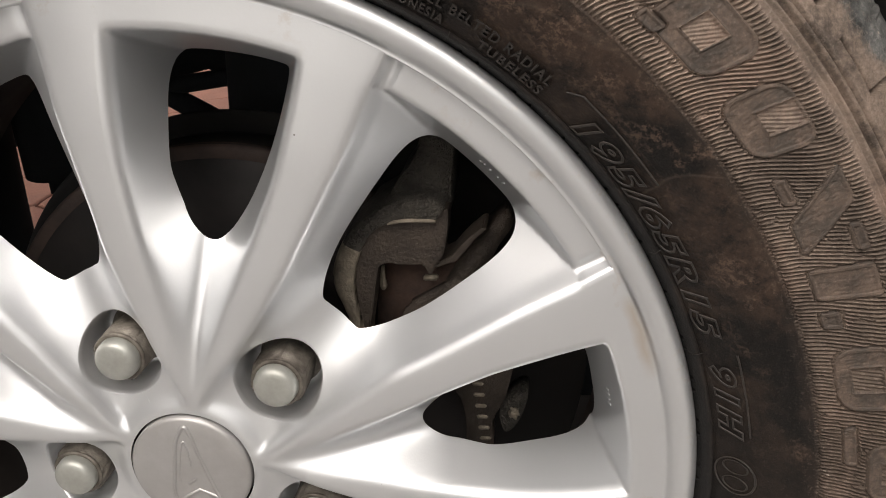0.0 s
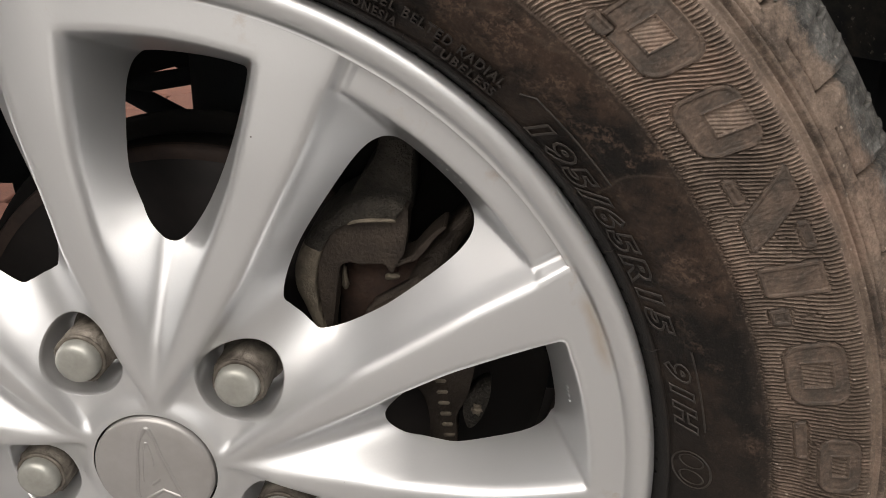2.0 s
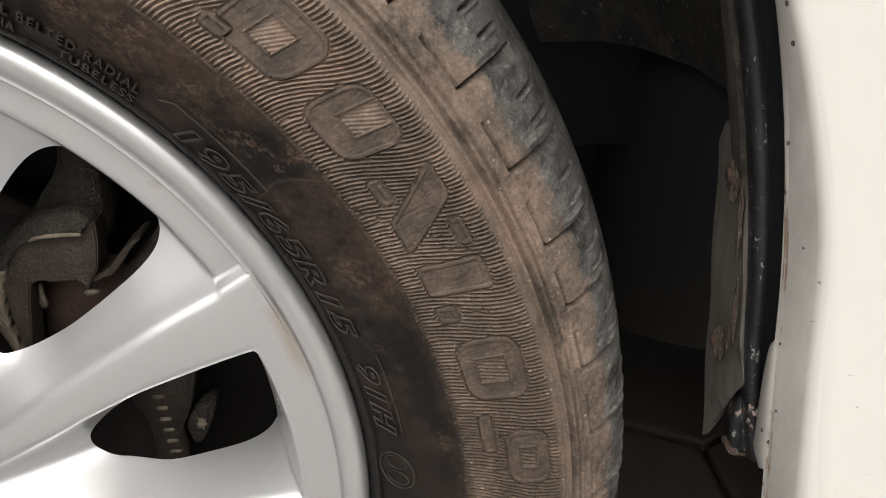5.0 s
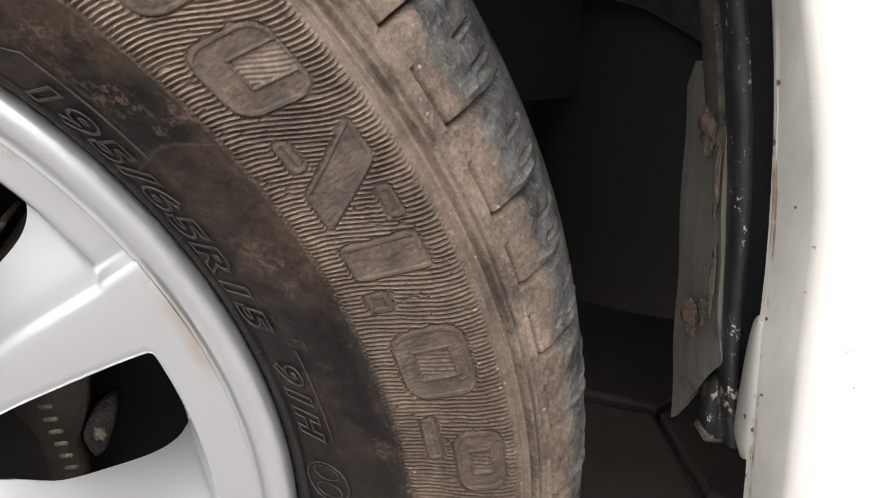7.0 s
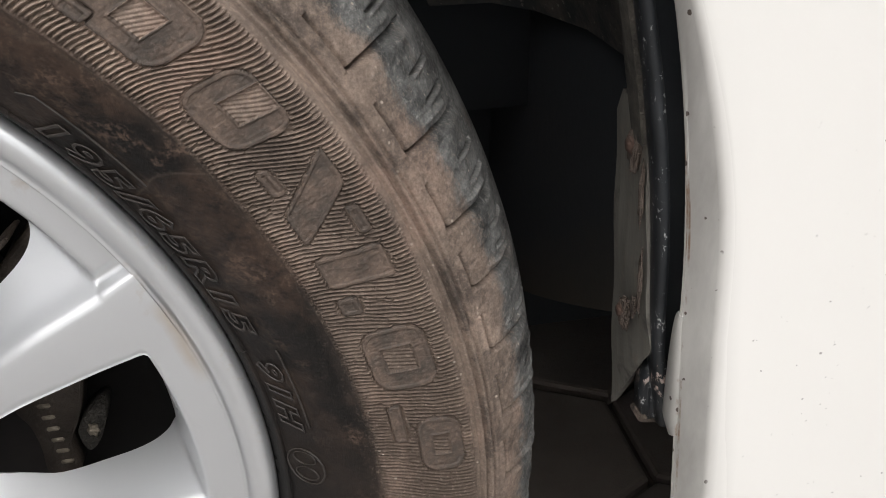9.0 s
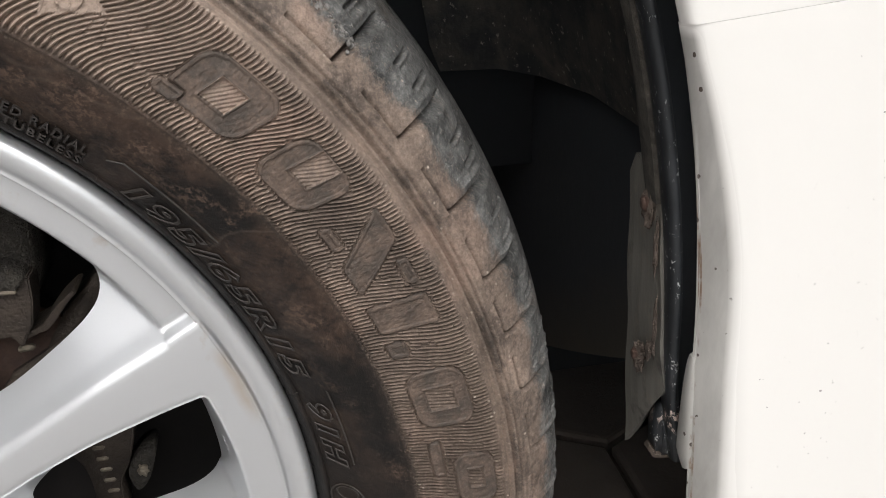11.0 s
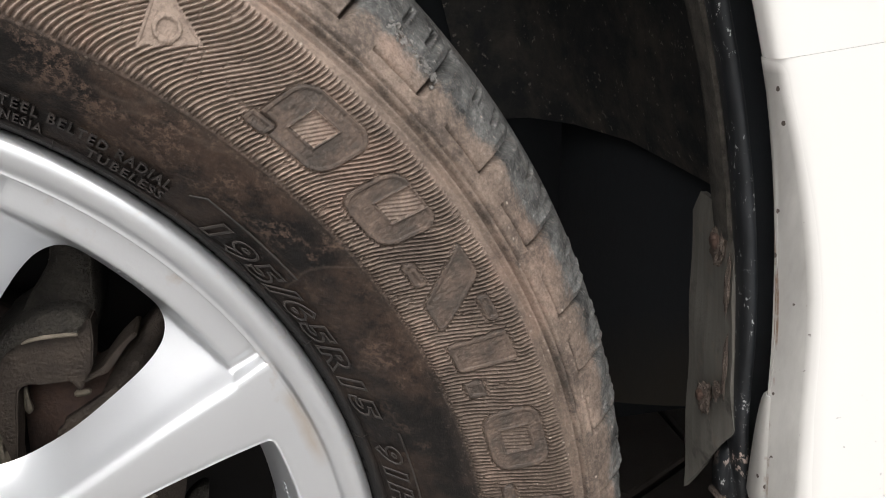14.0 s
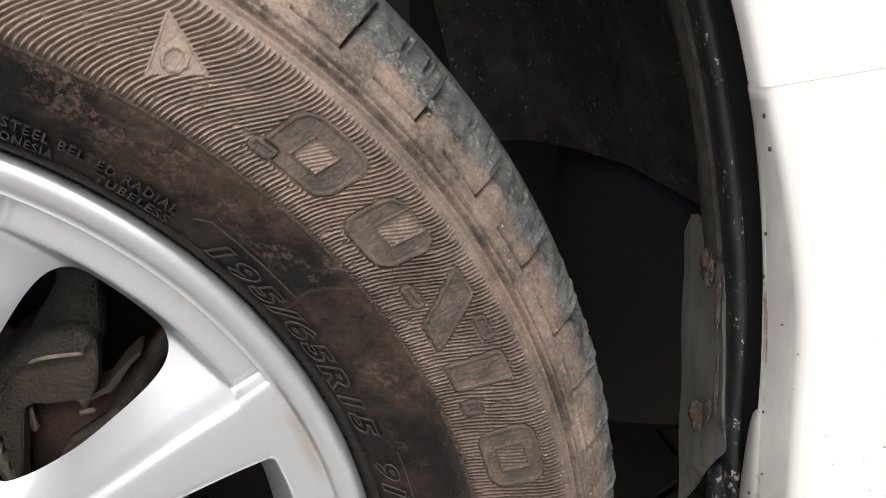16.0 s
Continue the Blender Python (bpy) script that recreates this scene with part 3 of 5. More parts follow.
            for i in range(len(ring) - 1):
                for j in range(m):
                    j2 = (j + 1) % m
                    faces.append((start + i * m + j, start + i * m + j2, start + (i + 1) * m + j2, start + (i + 1) * m + j))
    return verts, faces


rim = raw("rim", *build_rim_face(), SILVER, wheel, "silver painted alloy spokes")
lip_profile = [(0.1940, 0.0110), (0.1950, 0.0050), (0.1955, 0.0022), (0.1961, 0.0023), (0.1967, 0.0025), (0.1973, 0.0023), (0.1979, 0.0017), (0.1986, 0.0009), (0.1994, 0.0001), (0.2006, -0.0007), (0.2025, -0.0014), (0.2048, -0.0014), (0.2068, -0.0005), (0.2082, 0.0013), (0.2087, 0.0036), (0.2083, 0.0065), (0.2060, 0.0090)]
part("rim_lip", lathe(lip_profile, 260), SILVER, rim)
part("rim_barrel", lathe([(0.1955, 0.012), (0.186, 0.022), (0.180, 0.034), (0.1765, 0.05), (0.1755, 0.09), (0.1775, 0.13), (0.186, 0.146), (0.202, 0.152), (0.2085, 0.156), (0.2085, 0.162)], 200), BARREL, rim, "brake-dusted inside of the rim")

# centre cap with a plain raised emblem
cap = part("centre_cap", lathe([(0.0, -0.0055), (0.010, -0.00545), (0.020, -0.0052), (0.0245, -0.0049), (0.0256, -0.0044), (0.0261, -0.0035), (0.0262, 0.0060)], 120), CAP, wheel, "round grey wheel centre cap with a raised emblem")


def ridge(points, width, high, closed=False):
    """A low raised line on the cap, along points in x and z."""
    bm = bmesh.new()
    rows, n = [], len(points)
    for i, (x, z) in enumerate(points):
        (xa, za), (xb, zb) = (points[i - 1], points[(i + 1) % n]) if closed else (points[max(i - 1, 0)], points[min(i + 1, n - 1)])
        ln = math.hypot(xb - xa, zb - za) or 1
        nx, nz = -(zb - za) / ln, (xb - xa) / ln
        rows.append([bm.verts.new((x + nx * width * o, -0.0051 - high * h, z + nz * width * o)) for o, h in ((-0.6, -0.4), (-0.4, 0.8), (0, 1), (0.4, 0.8), (0.6, -0.4))])
    for i in range(n if closed else n - 1):
        p, q = rows[i], rows[(i + 1) % n]
        for j in range(4):
            bm.faces.new((p[j], q[j], q[j + 1], p[j + 1]))
    return bm


def emblem(points):
    c, s = math.cos(radians(-9)), math.sin(radians(-9))
    return [(x * c - z * s, x * s + z * c) for x, z in points]


hull = rounded([(-0.0045, -0.016), (-0.0065, 0.0), (-0.0062, 0.014), (-0.0035, 0.0215), (-0.0005, 0.0185), (0.004, 0.008), (0.0105, -0.006), (0.0150, -0.0165)], 8)
part("emblem_outline", ridge(emblem([tuple(p) for p in hull[:-8]]), 0.0016, 0.0009), CAP, cap)
part("emblem_bar", ridge(emblem([(-0.0005, -0.0065), (0.0030, -0.0028)]), 0.0016, 0.0008), CAP, cap)
part("emblem_chevron", ridge(emblem([(-0.002, -0.0140), (0.0045, -0.0085), (0.0125, -0.0110)]), 0.0018, 0.0008), CAP, cap)
core = rounded([(-0.0038, -0.006), (-0.0045, 0.006), (-0.0034, 0.0145), (-0.0012, 0.010), (0.0004, 0.0015)], 6)
part("emblem_core", ridge(emblem([tuple(p) for p in core[:-6]]), 0.0011, 0.0006), CAP, cap)


def build_nut():
    """A closed-end hexagonal wheel nut: body with a domed cap, a flange below."""
    nut = new("lug_nut")
    nut.parent = wheel
    tagged(nut, "zinc-plated closed wheel nut in its pocket")
    hexagon = [(0.0126 * math.cos(radians(60 * k)), 0.0126 * math.sin(radians(60 * k))) for k in range(6)]
    part("nut_body", slab(hexagon, 0.0022, 0.028, 0.0010), NUT_SIDE, nut)
    part("nut_cap", lathe([(0.0, -0.0040), (0.0055, -0.00395), (0.0072, -0.0037), (0.0084, -0.0028), (0.0090, -0.0014), (0.0092, 0.0008), (0.0093, 0.0030)], 40), NUT, nut)
    part("nut_groove", lathe([(0.0092, 0.0016), (0.0104, 0.0012), (0.0110, 0.0018), (0.0108, 0.0026)], 40), NUT_SIDE, nut)
    part("nut_flange", lathe([(0.0100, 0.0225), (0.0135, 0.0240), (0.0145, 0.0275)], 40), NUT_SIDE, nut)
    return nut


first_nut = build_nut()
for k in range(5):
    a = radians(SPOKE + 36 + 72 * k)
    m = pose(0.0564 * math.cos(a), 0.0005, 0.0564 * math.sin(a), 0, 13 + 37 * k, 0)
    if k:
        copy_thing(first_nut, m)
first_nut.matrix_basis = pose(0.0564 * math.cos(radians(SPOKE + 36)), 0.0005, 0.0564 * math.sin(radians(SPOKE + 36)), 0, 13, 0)

# unreadable cast marks on the inside of the openings, as small bars
for k, (win, turn, along) in enumerate(((window_2, -36, (-8, -5, -1, 2, 4)), (window_1, -72, (-2, 0.5, 3, 5)))):
    for v in along:
        u0 = 178.6 if win is window_2 else 176.5
        d = float(depth_at(*[np.array([q]) for q in turned([(u0, v)], turn if win is window_2 else 0)[0]])[0])
        (pu, pv), = turned([(u0, v)], SPOKE + turn)
        bm = block(-0.0005, 0.0005, -0.0003, 0.0010, -0.0014, 0.0014, 0.0002)
        bmesh.ops.transform(bm, matrix=pose(pu / 1000, d / 1000, pv / 1000, 0, -(SPOKE + turn - 90), 0) @ pose(0, 0, 0, 66, 0, 0), verts=bm.verts)
        part("cast_mark", bm, SILVER, rim)

# ---- the tyre ----
PROFILE = np.array([
    (0.2030, 0.0110), (0.2060, 0.0085), (0.2082, 0.0062), (0.2094, 0.0036), (0.2106, 0.0006), (0.2118, -0.0018), (0.2127, -0.0030), (0.2136, -0.0034), (0.2142, -0.0024), (0.2148, -0.0034),
    (0.2165, -0.0050), (0.2190, -0.0070), (0.2230, -0.0100), (0.2280, -0.0138), (0.2340, -0.0176), (0.2390, -0.0202), (0.2436, -0.0221), (0.2500, -0.0239), (0.2570, -0.0248), (0.2640, -0.0246),
    (0.2720, -0.0238), (0.2790, -0.0222), (0.2850, -0.0198), (0.2900, -0.0170), (0.2950, -0.0132), (0.3000, -0.0088), (0.3040, -0.0047), (0.3075, -0.0006), (0.3105, 0.0045), (0.3130, 0.0110),
    (0.3152, 0.0195), (0.3174, 0.0300), (0.3192, 0.0400), (0.3203, 0.0500), (0.3214, 0.0650), (0.3218, 0.0800)])
# plain raised blocks on the outer wall: middle and half width in degrees, inner and outer radius, slant, inset, its shift, corner
BLOCKS = [(43.2, 2.9, 0.2568, 0.2760, -0.27, (0.36, 0.46), 0.0, 0.0060), (46.2, 0.8, 0.2562, 0.2592, -0.27, (0, 0), 0, 0.0006),
          (35.7, 2.35, 0.2562, 0.2748, -0.27, (0.40, 0.62), 0.38, 0.0050),
          (28.2, 1.25, 0.2566, 0.2756, 0.56, (0, 0), 0, 0.0010), (30.7, 0.9, 0.2574, 0.2600, -0.27, (0, 0), 0, 0.0006), (25.4, 0.9, 0.2722, 0.2748, -0.27, (0, 0), 0, 0.0006),
          (22.5, 1.15, 0.2556, 0.2745, -0.27, (0, 0), 0, 0.0010), (19.9, 0.55, 0.2550, 0.2600, -0.27, (0, 0), 0, 0.0008),
          (14.3, 2.55, 0.2556, 0.2745, -0.20, (0.42, 0.52), 0, 0.0055),
          (5.7, 2.3, 0.2640, 0.2775, -0.20, (0.40, 0.40), 0.0, 0.0045), (8.6, 1.6, 0.2562, 0.2592, -0.20, (0, 0), 0, 0.0006)]
# where the shoulder's grooves lie, unevenly spaced as moulded
GROOVES = (-12.6, -6.6, -0.8, 5.0, 10.6, 15.8, 20.6, 26.5, 32.8, 39.4, 46.0, 52.4, 58.6, 65.0, 71.2, 77.4, 83.4)


def build_tyre():
    seg = np.hypot(*np.diff(PROFILE, axis=0).T)
    s = np.append(0, np.cumsum(seg))
    fine = []
    for i in range(len(s) - 1):
        r = PROFILE[i, 0]
        step = 0.0005 if 0.2440 < r < 0.2960 else 0.0009 if r < 0.318 else 0.004
        fine.extend(np.linspace(s[i], s[i + 1], max(2, int(seg[i] / step) + 1), endpoint=False))
    fine = np.append(fine, s[-1])
    pr, py = np.interp(fine, s, PROFILE[:, 0]), np.interp(fine, s, PROFILE[:, 1])
    for _ in range(12):                        # round the profile's corners
        pr[1:-1] = np.where(pr[1:-1] > 0.2155, (pr[:-2] + 2 * pr[1:-1] + pr[2:]) / 4, pr[1:-1])
        py[1:-1] = np.where(pr[1:-1] > 0.2155, (py[:-2] + 2 * py[1:-1] + py[2:]) / 4, py[1:-1])
    nr, ny = -np.gradient(py), np.gradient(pr)
    ln = np.hypot(nr, ny)
    nr, ny = nr / ln, -ny / ln
    nr = np.abs(nr) * np.where(pr > 0.26, 1, -1)
    theta = np.concatenate([np.linspace(-14, 84, 2900, endpoint=False), np.linspace(84, 346, 150, endpoint=False)])
    T, R = np.meshgrid(theta, pr, indexing="ij")
    Y0 = np.broadcast_to(py, T.shape)

    def grain(along, across, seed):
        """Smooth random relief from -1 to 1, in cells over the worked stretch and the profile."""
        cells = np.random.RandomState(seed).uniform(-1, 1, (along + 2, across + 2))
        u = np.clip((T + 14) / 98, 0, 1) * along
        v = np.broadcast_to(np.linspace(0, across, len(pr)), T.shape)
        i, j = np.minimum(u.astype(int), along - 1), np.minimum(v.astype(int), across - 1)
        fu, fv = u - i, v - j
        fu, fv = fu * fu * (3 - 2 * fu), fv * fv * (3 - 2 * fv)
        return (cells[i, j] * (1 - fu) + cells[i + 1, j] * fu) * (1 - fv) + (cells[i, j + 1] * (1 - fu) + cells[i + 1, j + 1] * fu) * fv

    h = np.zeros_like(T)
    bare = np.zeros(T.shape, bool)
    band = np.clip((R - 0.2474) / 0.0010, 0, 1) * np.clip((0.2828 - R) / 0.0012, 0, 1)
    # each rib leaves both edges square and leans in an S between them
    wide = np.clip((R - 0.2466) / (0.2836 - 0.2466), 0, 1)
    bend = wide ** 2 * (3 - 2 * wide)
    lean = np.interp(T, [-14, 6, 24, 40, 50, 58, 84], [0.009, 0.010, 0.013, 0.019, 0.023, 0.027, 0.028])
    pitch = np.interp(theta, [-14, 30, 46, 58, 84], [0.00150, 0.00150, 0.00165, 0.0021, 0.0022])
    count = np.append(0, np.cumsum(np.radians(np.diff(theta)) * 0.264 / pitch[:-1]))
    local = np.interp(T, theta, pitch)
    phase = count[:, None] + lean * (bend - 0.5) / local + 0.06 * np.sin(np.radians(T) * 57 + R * 240) + 0.22 * np.sin(np.radians(T) * 23 - R * 90)
    rib = np.clip(0.52 + 0.56 * np.cos(math.tau * phase), 0, 1) ** 1.1 * (0.92 + 0.08 * np.sin(np.radians(T) * 190 + R * 700))
    h += 0.00215 * band * rib * (1 + 0.12 * grain(70, 60, 5)) * (1 - 0.6 * (grain(420, 44, 8) < -0.78))
    for mid, half, r0, r1, slant, inset, up, corner in BLOCKS:
        cx = np.radians(T - mid) * 0.264 - slant * (R - (r0 + r1) / 2)
        cr = R - (r0 + r1) / 2
        wx, wr = np.radians(half) * 0.264, (r1 - r0) / 2
        dx, dr = np.abs(cx) - (wx - corner), np.abs(cr) - (wr - corner)
        d = np.hypot(np.maximum(dx, 0), np.maximum(dr, 0)) + np.minimum(np.maximum(dx, dr), 0) - corner
        on = d < 0.0006
        top = np.where(d > -0.0007, 0.0021, 0.0015 + 0.0001 * grain(500, 110, 9))
        ix, ir = np.abs(cx) - wx * inset[0], np.abs(cr - up * wr) - wr * inset[1]
        di = np.maximum(ix, ir)
        hatch = 0.00015 + 0.0006 * (0.5 + 0.5 * np.cos(math.tau * phase))
        top = np.where((di < 0) & (inset[0] > 0), hatch, np.where((di < 0.0006) & (inset[0] > 0), 0.0021, top))
        h = np.where(on, top, h)
        bare |= on & ((di > 0.0002) | (inset[0] == 0))
        h = np.where((d >= 0.0006) & (d < 0.0013), 0.0, h)
    # small raised triangle with a ring
    cx, cr = -np.radians(T - 54.0) * 0.264, R - 0.2655
    c, sn = math.cos(radians(32)), math.sin(radians(32))
    qx, qr = cx * c + cr * sn, -cx * sn + cr * c
    tri = np.maximum.reduce([-qr - 0.0056, 0.86 * qx + 0.5 * qr - 0.0058, -0.86 * qx + 0.36 * qr - 0.0058])
    h = np.where(tri < 0, np.where(tri > -0.0009, 0.0013, 0.0009), h)
    ring = np.abs(np.hypot(qx, qr + 0.0010) - 0.0034)
    h = np.where((ring < 0.0006), 0.0017, h)
    # ring ridges
    for rr, width, high in ((0.2466, 0.0007, 0.0009), (0.2842, 0.0008, 0.0006), (0.2866, 0.0007, 0.0009), (0.2896, 0.0008, 0.0009), (0.2920, 0.0006, 0.0004)):
        h += high * np.exp(-((R - rr) / width) ** 2)
    h -= 0.0026 * np.exp(-((R - 0.2881) / 0.0008) ** 2) + 0.0020 * np.exp(-((R - 0.2911) / 0.0006) ** 2) + 0.0012 * np.exp(-((R - 0.2851) / 0.0005) ** 2)
    # shoulder blocks: grooves across, dashes along, slits nearer the crown
    marks = np.array(GROOVES + (346.0 - 0.001,))
    bent = T + 28 * np.clip(Y0 + 0.012, 0, 0.05)
    at = np.clip(np.searchsorted(marks, bent) - 1, 0, len(marks) - 2)
    lo, hi = marks[at], marks[at + 1]
    along = np.where(T < 84, np.clip((bent - lo) / (hi - lo), 0, 1), 0.5)
    g = np.minimum(along, 1 - along) * 6.2 * 0.0053
    ahead = along * 6.2 * 0.0053
    shoulder = np.clip((R - 0.2930) / 0.001, 0, 1) * (R > 0.29)
    depth = np.interp(Y0, [-0.016, -0.010, 0.002, 0.012, 0.03], [0.0030, 0.0042, 0.0050, 0.0052, 0.0050])
    below = (1 - along) * 6.2 * 0.0053
    slope = np.clip(1 - below / np.interp(Y0, [-0.012, 0.0, 0.012], [0.0022, 0.0046, 0.0056]), 0, 1)
    lip_in = np.clip((R - 0.2950) / 0.003, 0, 1)
    h -= lip_in * depth * np.maximum(slope ** 1.3, 1.9 * np.exp(-(np.minimum(ahead, below) / 0.0005) ** 2)) * np.clip((0.026 - Y0) / 0.010, 0, 1) * (T < 83)
    h += shoulder * 0.0011 * np.exp(-((ahead - 0.0034) / 0.0012) ** 2) * np.interp(Y0, [-0.006, 0.0, 0.010, 0.016], [0, 1, 1, 0])
    dash = (along < 0.60) * 1.0
    h += 0.0009 * np.exp(-((R - 0.2948) / 0.0006) ** 2) * dash
    h -= 0.0027 * np.exp(-((R - 0.2962) / 0.0006) ** 2) * dash
    for off in (0.25, 0.55):
        q = (along - off) * 6.2 * 0.0053
        slit = np.clip((Y0 - 0.0025) / 0.002, 0, 1) * np.clip((0.024 - Y0) / 0.002, 0, 1) * (T < 83)
        h += slit * (0.0007 * np.exp(-((q + 0.0014) / 0.0007) ** 2) - 0.0034 * np.exp(-(q / 0.00055) ** 2))
    # worn, uneven shoulder
    h += shoulder * np.clip((0.316 - R) / 0.004, 0, 1) * (0.00030 * grain(90, 40, 1) + 0.00022 * grain(240, 90, 2) + 0.00008 * grain(600, 160, 3))
    h += 0.00010 * band * grain(700, 120, 4)
    h += 0.0009 * np.sin(np.radians(T) * 7.3) * np.clip((R - 0.30) / 0.02, 0, 1) * 0.4
    rows = np.stack([(R + h * nr) * np.cos(np.radians(T)), Y0 + h * ny, (R + h * nr) * np.sin(np.radians(T))], -1)
    n, m = T.shape
    verts = rows.reshape(-1, 3).tolist()
    faces = []
    for i in range(n):
        a, b = i * m, ((i + 1) % n) * m
        faces.extend((a + j, b + j, b + j + 1, a + j + 1) for j in range(m - 1))
    # the far half: crown and inner wall, plainer
    back = [(p[0], 0.160 - p[1]) for p in PROFILE[::-1]]
    k = 120
    base = len(verts)
    for i in range(k):
        a = math.tau * i / k
        verts.extend((r * math.cos(a), y, r * math.sin(a)) for r, y in back)
    q = len(back)
    for i in range(k):
        a, b = base + i * q, base + ((i + 1) % k) * q
        faces.extend((a + j, b + j, b + j + 1, a + j + 1) for j in range(q - 1))
    skin = np.zeros(len(faces), int)
    spot = bare.reshape(-1)
    for k in range(n * (m - 1)):
        skin[k] = int(spot[faces[k][0]])
    return verts, faces, skin.tolist()


tyre_verts, tyre_faces, tyre_skin = build_tyre()
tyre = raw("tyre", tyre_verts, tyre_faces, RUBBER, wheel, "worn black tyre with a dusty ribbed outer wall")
tyre.data.materials.append(BARE_RUBBER)
tyre.data.polygons.foreach_set("material_index", tyre_skin)


def wall_y(r):
    return float(np.interp(r, PROFILE[:, 0], PROFILE[:, 1]))


def lettering(text, deg, end, radius, high, raised, outline=0.0, shear=0.0):
    """Raised words on the tyre's wall, clockwise from the angle deg to end, feet towards the axle."""
    curve = bpy.data.curves.new("words", "FONT")
    size = high / 0.69
    curve.body, curve.size, curve.space_character, curve.shear = text, size, 1.25, shear
    curve.resolution_u = 3
    if outline:
        curve.fill_mode, curve.bevel_depth, curve.bevel_resolution, curve.offset = "NONE", outline, 1, 0.00045
    else:
        curve.extrude, curve.offset = raised, 0.00010
    ob = bpy.data.objects.new("words", curve)
    scene.collection.objects.link(ob)
    me = bpy.data.meshes.new_from_object(ob.evaluated_get(bpy.context.evaluated_depsgraph_get()))
    bpy.data.objects.remove(ob)
    bm = bmesh.new()
    bm.from_mesh(me)
    bpy.data.meshes.remove(me)
    x0, x1 = min(v.co.x for v in bm.verts), max(v.co.x for v in bm.verts)
    for v in bm.verts:
        r = radius + v.co.y
        a = radians(deg + (end - deg) * (v.co.x - x0) / (x1 - x0))
        v.co = (r * math.cos(a), wall_y(r) - v.co.z - 0.0008, r * math.sin(a))
    bmesh.ops.recalc_face_normals(bm, faces=bm.faces)
    return part("lettering", bm, WORDS, tyre, "raised rubber words", True)


lettering("STEEL BELTED RADIAL", 62.5, 47.7, 0.2203, 0.0036, 0.0009)
lettering("TUBELESS", 54.6, 47.7, 0.2152, 0.0034, 0.0009)
lettering("MADE IN INDONESIA", 70.2, 58.2, 0.2152, 0.0034, 0.0009)
lettering("195/65R15", 43.6, 18.7, 0.2155, 0.0066, 0, 0.00034, 0.25)
lettering("91H", 15.7, 7.4, 0.2168, 0.0066, 0, 0.00034, 0.25)


def wall_line(points, thick=0.0004):
    """A fine raised line on the tyre's wall through (degrees, radius) points."""
    bm = bmesh.new()
    rows = []
    for i, (deg, r) in enumerate(points):
        a = radians(deg)
        row = []
        for k in range(5):
            t = math.tau * k / 5
            q = r + thick * math.cos(t)
            row.append(bm.verts.new((q * math.cos(a), wall_y(r) - 0.0003 + thick * math.sin(t), q * math.sin(a))))
        rows.append(row)
    for p, q in zip(rows, rows[1:]):
        for j in range(5):
            bm.faces.new((p[j], q[j], q[(j + 1) % 5], p[(j + 1) % 5]))
    return bm


part("moulded_line", wall_line([(46.2, 0.2232), (45.0, 0.2264)] + [(45.0 - 0.5 * k, 0.2262) for k in range(1, 21)]), WORDS, tyre)
part("moulded_line", wall_line([(17.0 - 0.5 * k, 0.2262) for k in range(0, 19)]), WORDS, tyre)
oval = [(3.0 + 2.1 * math.cos(math.tau * k / 32), 0.2212 + 0.0066 * math.sin(math.tau * k / 32)) for k in range(33)]
part("moulded_oval", wall_line(oval, 0.0005), WORDS, tyre)
for mid in (4.0, 2.1):
    part("moulded_ring", wall_line([(mid + 0.75 * math.cos(math.tau * k / 20), 0.2212 + 0.0040 * math.sin(math.tau * k / 20)) for k in range(21)], 0.0004), WORDS, tyre)
for deg in (57.0, 45.6, 28.4, 16.5):
    part("mould_nib", wall_line([(deg, 0.2105), (deg + 0.1, 0.2128), (deg + 0.25, 0.2150)], 0.0004), WORDS, tyre)

# torn rubber at the shoulder's edge
rng = random.Random(11)
for deg, r, n, along in ((40.1, 0.3040, 46, 0.55), (42.6, 0.3050, 26, 0.50), (46.4, 0.3065, 22, 0.40)):
    torn = bmesh.new()
    for k in range(n):
        u = rng.gauss(0, along)
        a, q = radians(deg + u), r + 0.0009 * u + rng.gauss(0, 0.0009)
        y = float(np.interp(q, PROFILE[:, 0], PROFILE[:, 1]))
        s = rng.uniform(0.00022, 0.00085)
        mud_lump(q * math.cos(a), y, q * math.sin(a), (s, s * rng.uniform(0.4, 0.9), s * rng.uniform(0.7, 1.5)), k * 3.7, torn, 2)
    part("torn_rubber", torn, TORN, tyre, "pale torn rubber crumbs", True)


# ---- the brake behind the spokes ----
brake = empty("disc_brake", (0, 0, AXLE), "grimy disc brake with a cast caliper behind the spokes", "brake")
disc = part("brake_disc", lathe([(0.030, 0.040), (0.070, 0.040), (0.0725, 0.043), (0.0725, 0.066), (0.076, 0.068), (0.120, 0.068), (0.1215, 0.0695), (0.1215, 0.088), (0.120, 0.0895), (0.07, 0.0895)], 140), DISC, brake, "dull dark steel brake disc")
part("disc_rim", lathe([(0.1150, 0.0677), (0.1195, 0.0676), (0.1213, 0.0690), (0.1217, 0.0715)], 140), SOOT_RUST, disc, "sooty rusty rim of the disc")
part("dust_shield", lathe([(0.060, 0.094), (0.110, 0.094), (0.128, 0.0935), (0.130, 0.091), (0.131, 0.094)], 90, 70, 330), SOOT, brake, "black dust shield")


caliper = new("caliper")
caliper.parent = brake
tagged(caliper, "grimy cast-iron brake caliper")
